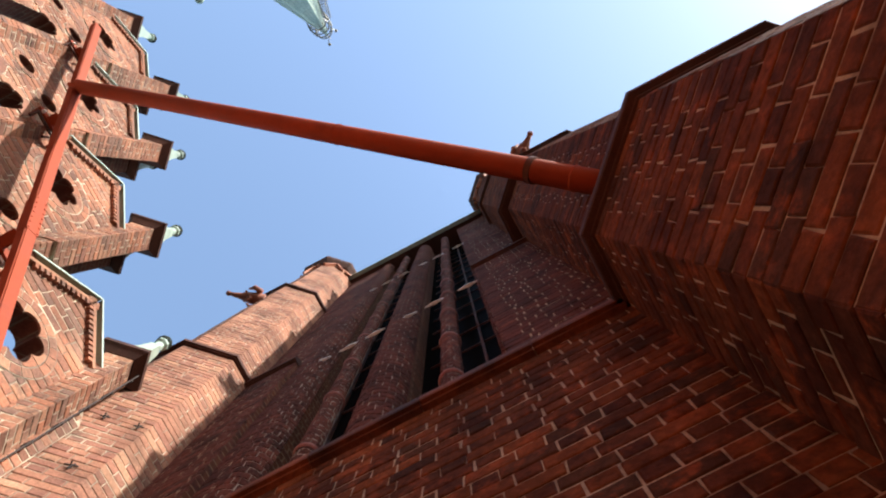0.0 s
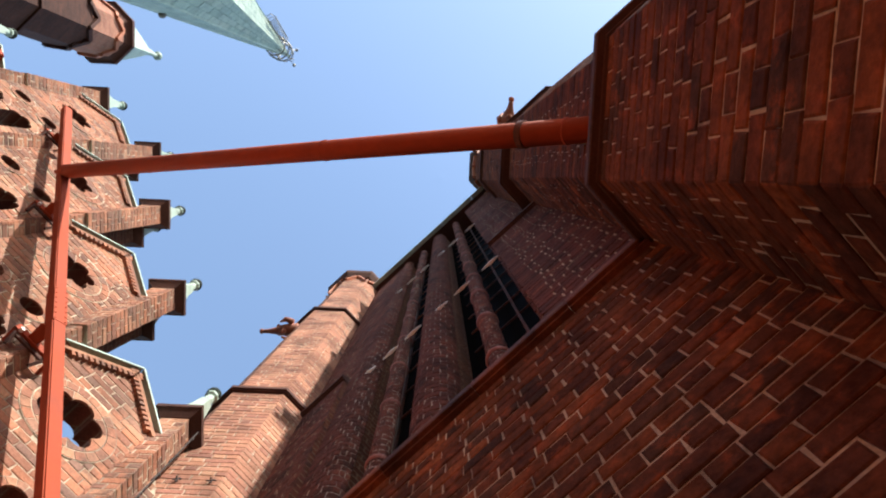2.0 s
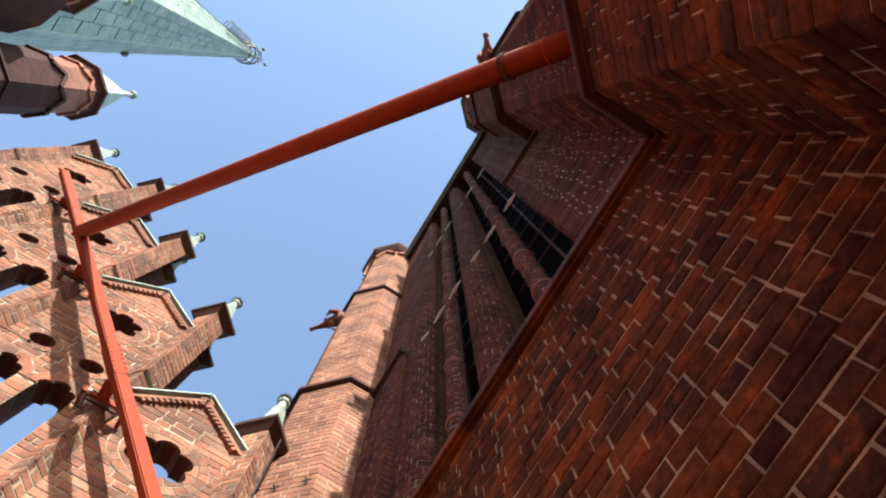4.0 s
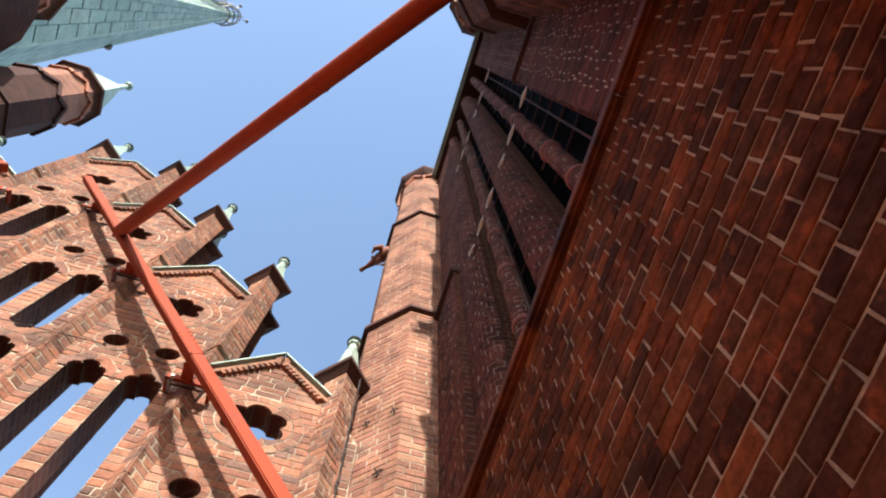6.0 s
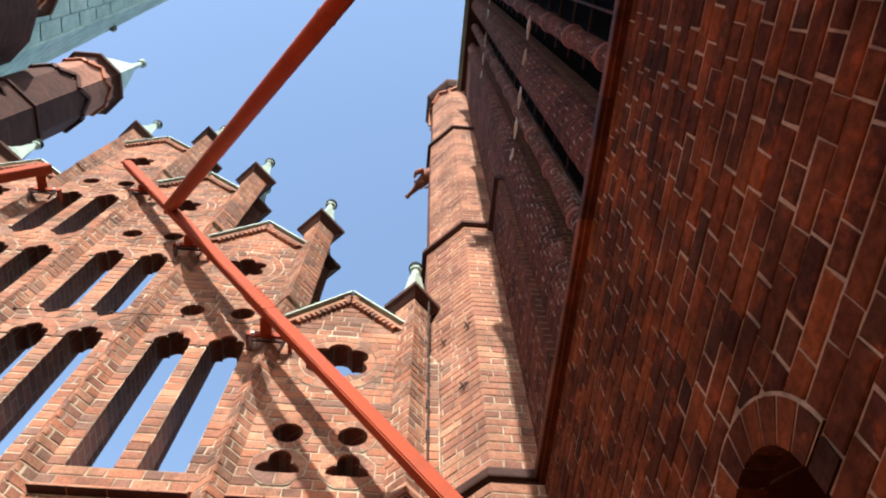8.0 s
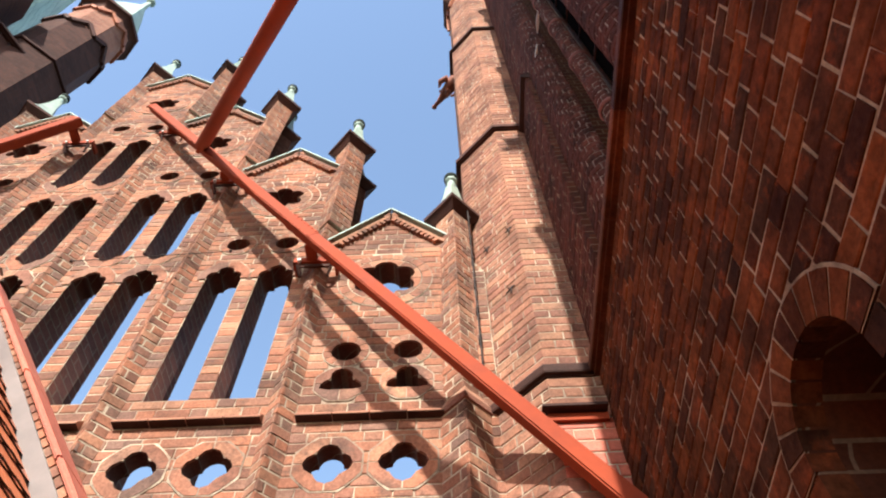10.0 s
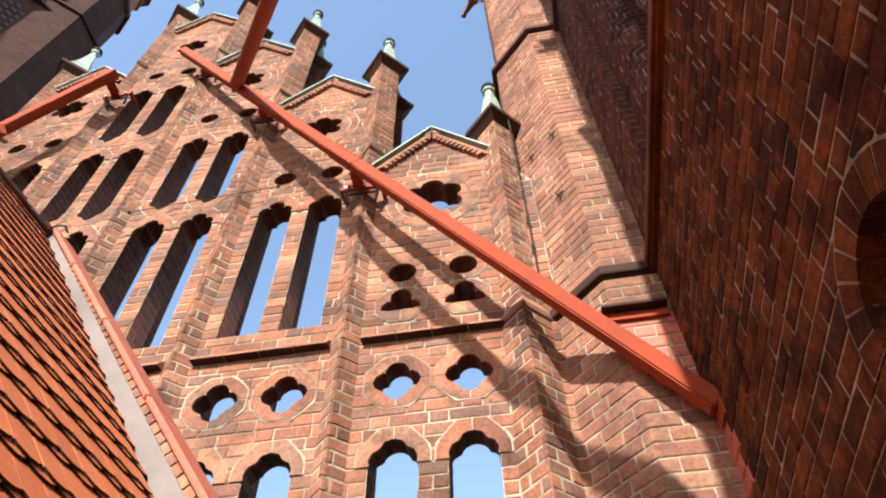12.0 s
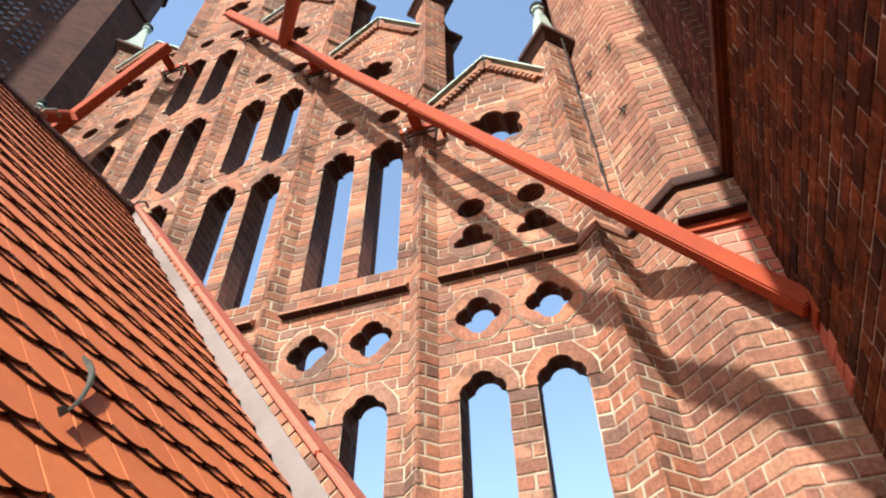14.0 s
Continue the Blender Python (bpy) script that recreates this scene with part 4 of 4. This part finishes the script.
def tile_data(w, TL=.345):
    """a flat clay tile with a rounded tail and three shallow flutes: x across, y down, z off the roof"""
    n, th = 9, .0098
    tail = [(-w / 2 + w * k / (n - 1), TL - .036 + .036 * math.cos(math.pi * (k / (n - 1) - .5)) ** .8) for k in range(n)]
    top = [(x, 0.0) for x, _ in tail]
    vs = [(x, y, th) for x, y in top] + [(x, y, th) for x, y in tail] + [(x, y, 0) for x, y in tail]
    fs = [(k, n + k, n + k + 1, k + 1) for k in range(n - 1)] + [(n + k, 2 * n + k, 2 * n + k + 1, n + k + 1) for k in range(n - 1)]
    fs += [(0, n, 2 * n), (n - 1, 3 * n - 1, 2 * n - 1)]
    return vs, fs


tile_pool = []
for k in range(6):
    me = bpy.data.meshes.new("tile")
    vs, fs = tile_data(TW - .004 - .002 * (k % 3), (TL, TL - .03)[k // 3])
    me.from_pydata(vs, [], fs)
    me.materials.append(TILE)
    me.materials.append(TILE_TAIL_SHADE)
    # dark tail faces paint the shaded step between rows
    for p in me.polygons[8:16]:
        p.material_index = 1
    tile_pool.append(me)
tv, tf, near_tiles = [], [], 0
m3 = Matrix((RD * -1, RV, RN)).transposed()
if m3.determinant() < 0:
    m3 = Matrix((RD, RV, RN)).transposed()
for r in range(int(SL / ROW)):
    for layer in (0, 1):
        for c in range(int(LEN / TW)):
            along = c * TW + (TW / 2 if layer else 0) + TW / 2
            tail = (r + 1) * ROW - (.085 if layer else 0)
            lift = -.02 + layer * .0105
            tilt = .078
            o = on_roof(along, (r + 1) * ROW - TL, lift)
            rot = m3 @ Euler((tilt + rng.uniform(-.003, .003), rng.uniform(-.004, .004), rng.uniform(-.005, .005))).to_matrix()
            if near_tiles < 300 and .0 < along < 2.2 and r > 11:
                near_tiles += 1
                ob = new("tile", tile_pool[3 * layer + rng.randrange(3)])
                ob.parent = roof
                ob.matrix_world = Matrix.Translation(o) @ rot.to_4x4()
            else:
                vs, fs = tile_data(TW - .005, TL - .03 * layer)
                k = len(tv)
                tv += [tuple(o + rot @ Vector(v)) for v in vs]
                tf += [tuple(i + k for i in t) for t in fs]
me = bpy.data.meshes.new("tiles")
me.from_pydata(tv, [], tf)
me.materials.append(TILE)
me.materials.append(TILE_TAIL_SHADE)
# joined tiles get the same painted shade on their tails
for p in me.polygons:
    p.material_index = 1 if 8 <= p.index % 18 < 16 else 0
ob = new("tiles", me)
ob.parent = roof
ob["kind"] = "stuff"

# verge parapet: sheet upstand, brick edge, red coping
def rise(down):
    return .095 + .031 * down


for k in range(7):
    d0, d1 = k * .92 - .05, (k + 1) * .92 - .045
    bm = bmesh.new()
    q = [on_roof(al, d, h) for al in (.012, -.02) for d, h in ((d0, -.02), (d1, -.02), (d1, rise(d1) * .6), (d0, rise(d0) * .6))]
    vs = [bm.verts.new(p) for p in q]
    for f in ((0, 1, 2, 3), (7, 6, 5, 4), (0, 4, 5, 1), (1, 5, 6, 2), (2, 6, 7, 3), (3, 7, 4, 0)):
        bm.faces.new([vs[i] for i in f])
    part("flashing", bm, ZINC, roof, "grey zinc flashing against the parapet")
bm = bmesh.new()
q = [on_roof(al, d, h) for al in (.0, -.28) for d, h in ((-.1, -.3), (SL, -.3), (SL, rise(SL) * .82), (-.1, rise(-.1) * .82))]
vs = [bm.verts.new(p) for p in q]
for f in ((0, 1, 2, 3), (7, 6, 5, 4), (0, 4, 5, 1), (1, 5, 6, 2), (2, 6, 7, 3), (3, 7, 4, 0)):
    bm.faces.new([vs[i] for i in f])
parapet = part("parapet", bm, MORTAR, roof, "brick parapet edge with pale joints")
for k in range(int(SL / .1)):
    d0 = k * .1
    bm = bmesh.new()
    bar(bm, on_roof(.0, d0, rise(d0) * .73), on_roof(.0, d0 + .078, rise(d0) * .73), .02, rise(d0) * .2, RD)
    part("brick", bm, BRICK_GABLE, parapet)
bm = bmesh.new()
for k in range(6):
    d0, d1 = -.12 + k * 1.07, -.12 + (k + 1) * 1.07 - .006
    bar(bm, on_roof(-.12, d0, rise(d0) * .95), on_roof(-.12, d1, rise(d1) * .95), .34, .036, RD)
bmesh.ops.bevel(bm, geom=bm.edges[:], offset=.01, segments=2, affect="EDGES")
part("coping", bm, PAINTED, roof, "faded red coping")
# ridge
bm = bmesh.new()
for k in range(18):
    p, q = on_roof(k * .39 - .02, -.02, .0), on_roof(k * .39 + .36, -.02, .0)
    tube(bm, [p - UP * .05, q - UP * .05], [.1, .085], 10)
part("ridge_tiles", bm, MOULDED, roof, "dark ridge tiles")
for al, dn in ((.06, .04), (1.16, .04), (2.3, .04)):
    bm = bmesh.new()
    p = on_roof(al, dn, .06)
    tube(bm, [p, p + RN * .07 + RV * .02, p + RN * .12 - RD * -.05, p + RN * .1 + RD * .12], .012, 8)
    tube(bm, [p + RN * .02 - RD * .06, p + RN * .02 + RD * .06], .01, 8)
    tagged(part("ridge_hook", bm, IRON), "small weathered iron hook on the ridge", "hook", "ridge hooks")
# body of the annexe
bm = bmesh.new()
quad = [on_roof(-.2, .1, -.15), on_roof(LEN, .1, -.15), on_roof(LEN, SL - .1, -.15), on_roof(-.2, SL - .1, -.15)]
back = [quad[0] - RU * 3 - UP * 4, quad[1] - RU * 3 - UP * 4]
vs = [bm.verts.new(p) for p in quad + [Vector((quad[3].x - .2, quad[3].y, -1.6)), Vector((quad[2].x - .2, quad[2].y, -1.6)), Vector((back[0].x, back[0].y, -1.6)), Vector((back[1].x, back[1].y, -1.6)), back[0], back[1]]]
for f in ((0, 1, 2, 3), (3, 2, 5, 4), (8, 6, 7, 9), (8, 9, 1, 0), (0, 3, 4, 6, 8), (1, 9, 7, 5, 2), (4, 5, 7, 6)):
    bm.faces.new([vs[i] for i in f])
tagged(part("wall_annexe", bm, COURSED), "brick walls of the annexe", "wall", kind="structure")
# snow hook
hook = bmesh.new()
pts = [on_roof(a, d, h) for a, d, h in ((1.445, 4.56, .012), (1.448, 4.62, .03), (1.451, 4.683, .035), (1.466, 4.74, .035), (1.484, 4.798, .035), (1.54, 4.932, .035), (1.597, 5.042, .037), (1.638, 5.108, .042), (1.65, 5.1, .05))]
for p, q in zip(pts, pts[1:]):
    bar(hook, p, q + (q - p) * .06, .02, .008, RN)
tagged(part("snow_hook", hook, HOOK_IRON), "curved flat iron snow hook on the tiles", "snow hook")


# ---------------------------------------------------------------- main tower beyond
def at(az, dist):
    return dist * math.sin(radians(az)), dist * math.cos(radians(az))


def tower_turret(az, dist, s):
    x, y = at(az, dist)
    ob = empty("corner_turret", "octagonal brown brick corner turret with copper spirelet", "turret", "corner turrets of the tower")
    ob.location = (x, y, 0)
    ob.scale = (s, s, s)
    for name, z0, z1, ap in (("lower_shaft", -1.6 / s, 16.6, .95), ("shaft", 16.6, 19.3, .81), ("upper_shaft", 19.2, 21.4, .73)):
        bm = bmesh.new()
        prism(bm, ngon(0, 0, ap), z0, z1)
        # lit and shaded tones are painted: light upper shaft, dark ones below
        part(name, bm, COURSED_LIT if name == "upper_shaft" else COURSED_TOWER_SHADE, ob)
    for z, ap, out in ((16.5, .86, .15),):
        pts = ngon(0, 0, 1.0)
        ring = []
        for k in range(8):
            (xa, ya), (xb, yb) = pts[k], pts[(k + 1) % 8]
            ring += [(xa * ap, ya * ap, xa, ya)]
        moulding("ledge", ledge_profile(z, out), ring + ring[:1], MOULDED, ob, "dark moulded ledge")
    # gabled dark ledge below, moulded gablets above
    for ap, z, drop, mat, th in ((.83, 19.55, .5, MOULDED, .11), (.75, 21.2, .42, TERRACOTTA, .1)):
        pts = ngon(0, 0, ap)
        for k in range(8):
            a, b = Vector((*pts[k], 0)), Vector((*pts[(k + 1) % 8], 0))
            bm = bmesh.new()
            for q0 in (0, 1):
                bar(bm, a.lerp(b, q0) + UP * (z - drop), a.lerp(b, .5) + UP * z, .12, th, (b - a).cross(UP))
            part("gablet_rib", bm, mat, ob)
    bm = bmesh.new()
    cone_stack(bm, 0, 0, [(21.3, .73), (21.4, .78), (21.46, .84), (21.5, .91), (21.64, .91), (21.66, .76)])
    part("cap", bm, MOULDED, ob, "dark overhanging cap")
    bm = bmesh.new()
    cone_stack(bm, 0, 0, [(21.65, .82), (23.5, .4), (24.7, .11), (25.5, .06)])
    part("spirelet", bm, COPPER_PALE, ob, "pale green copper spirelet")
    bm = bmesh.new()
    ball(bm, (0, 0, 25.6), .16)
    part("finial", bm, COPPER, ob, smooth=True)
    return ob


tower_turret(-65.6, 11.0, 1.0)
second = tower_turret(-81.25, 12.2, 1.037)
second.scale = (1.15, 1.15, 1.037)
second.rotation_euler = (0, 0, radians(-15))
SX, SY = at(-81.0, 16.0)
tower = empty("church_tower", "brick church tower with a green copper spire", "tower")
bm = bmesh.new()
prism(bm, ngon(SX, SY, 3.3), -1.6, 20.0)
part("tower_shaft", bm, COURSED_TOWER_SHADE, tower)
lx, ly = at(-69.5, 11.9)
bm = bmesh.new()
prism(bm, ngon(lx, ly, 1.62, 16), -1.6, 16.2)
foot = part("buttress_turret", bm, COURSED_TOWER_SHADE, tower, "wide brick turret foot added to shade its neighbour with black glazed headers")
dots = bmesh.new()
face = ngon(lx, ly, 1.622, 16)
for i in range(16):
    a, b = Vector((*face[i], 0)), Vector((*face[(i + 1) % 16], 0))
    u = (b - a).normalized()
    n = Vector((u.y, -u.x, 0))
    if n.x < -.3:
        continue
    for q in range(38, 142):
        if (q + i * 3) % 14 > 9:
            continue
        for j in range(2):
            c = a + u * ((.08 + .3 * j + .15 * (q % 2)) % .62) + UP * (q * COURSE + .057)
            bar(dots, c - u * .05, c + u * .05, .03, .075, n)
tagged(part("glazed_headers", dots, GLAZED, foot), kind="stuff")
# added second foot, sized to keep the sun off the first one
bm = bmesh.new()
prism(bm, ngon(*at(-81.25, 12.2), 2.1, 16), -1.6, 19.0)
part("buttress_turret", bm, COURSED_TOWER_SHADE, tower, "wide brick turret foot added to shade its neighbour")
pts = ngon(lx, ly, 1.0, 16)
ring = [(lx + (x - lx) * 1.6, ly + (y - ly) * 1.6, x - lx, y - ly) for x, y in pts]
moulding("ledge", ledge_profile(16.0, .16), ring + ring[:1], MOULDED, tower)
Z0, Z1, A0, TURN = 20.0, 59.5, 3.42, radians(3)
bm = bmesh.new()
cone_stack(bm, SX, SY, [(Z0, A0 - .03), (Z1 - .3, .02)], 8, TURN)
core = part("spire", bm, SEAM, tower, "green copper spire")
sheets = bmesh.new()
apex = Vector((SX, SY, Z1))
for i in range(8):
    pts = ngon(SX, SY, A0, 8, TURN)
    a, b = Vector((*pts[i], Z0)), Vector((*pts[(i + 1) % 8], Z0))
    nrm = (b - a).cross(apex - a).normalized()
    ridge = bmesh.new()
    bar(ridge, a, a.lerp(apex, .985), .09, .09)
    part("ridge_roll", ridge, COPPER_PALE, tower)
    # standing strips that taper to the tip, each with its own staggered cross joints
    strips, rows = 4, 22
    for q in range(strips):
        for r in range(rows):
            off = .5 / rows if q % 2 else 0
            f0, f1 = max(0, r / rows - off) * .97 + .0012, ((r + 1) / rows - off) * .97 - .0012
            w0 = (1 - f0) * (b - a).length
            if w0 / strips < .12 and q % 2:
                continue
            e = min(.014, .06 * w0) / max(w0, .01)
            u0, u1 = q / strips + e, (q + (2 if w0 / strips < .12 and q < strips - 1 else 1)) / strips - e
            lo, hi = (a.lerp(apex, f0), b.lerp(apex, f0)), (a.lerp(apex, f1), b.lerp(apex, f1))
            quad = [lo[0].lerp(lo[1], u0), lo[0].lerp(lo[1], u1), hi[0].lerp(hi[1], u1), hi[0].lerp(hi[1], u0)]
            sheets.faces.new([sheets.verts.new(p + nrm * rng.uniform(.02, .03)) for p in quad])
tagged(part("copper_cladding", sheets, COPPER, tower), kind="stuff")

bm = bmesh.new()
ball(bm, (-14.86, 4.62, 34.8), .2)
part("lamp", bm, IRON, tower, "small round lamp on the spire")
CAGE = ((53.6, .5), (54.2, .75), (55.2, .85), (56.4, .8), (57.6, .65), (58.2, .5))
for z, r in CAGE[1:5]:
    bm = bmesh.new()
    tube(bm, [(SX + r * math.cos(k * math.pi / 10), SY + r * math.sin(k * math.pi / 10), z) for k in range(21)], .045, 6)
    part("cage_hoop", bm, IRON, tower, "grey iron hoop round the spire's tip")
for k in range(12):
    a = k * math.pi / 6
    bm = bmesh.new()
    tube(bm, [(SX + r * math.cos(a), SY + r * math.sin(a), z) for z, r in CAGE], .035, 5)
    part("cage_upright", bm, IRON, tower)
# ladder with back hoops up the last stretch of the spire
for k in range(9):
    z = 47.5 + k * .75
    w = (Z1 - z) / (Z1 - Z0) * A0
    p = Vector((SX + w * .55, SY - w * .95, z))
    bm = bmesh.new()
    tube(bm, [p + Vector((.0, .0, 0)), p + Vector((.25, -.3, .1)), p + Vector((.1, -.62, .15)), p + Vector((-.3, -.5, .1)), p + Vector((-.35, -.1, 0))], .028, 5)
    part("ladder_hoop", bm, IRON, tower)
for dx, dy in ((.1, -.1), (-.3, -.15), (.1, -.6)):
    bm = bmesh.new()
    ends = []
    for z in (47.2, 54.2):
        w = (Z1 - z) / (Z1 - Z0) * A0
        ends.append(Vector((SX + w * .55 + dx, SY - w * .95 + dy, z)))
    tube(bm, ends, .03, 5)
    part("ladder_rail", bm, IRON, tower)
mast = bmesh.new()
tube(mast, [(SX, SY, 58.5), (SX, SY, 60.8)], .05, 8)
tube(mast, [(SX + .4, SY, 57.6), (SX + .75, SY + .2, 59.3)], .03, 6)
tube(mast, [(SX, SY - .4, 57.6), (SX + .1, SY - .8, 59.0)], .03, 6)
ball(mast, (SX + .75, SY + .2, 59.3), .14)
ball(mast, (SX + .1, SY - .8, 59.0), .14)
part("mast", mast, IRON, tower)
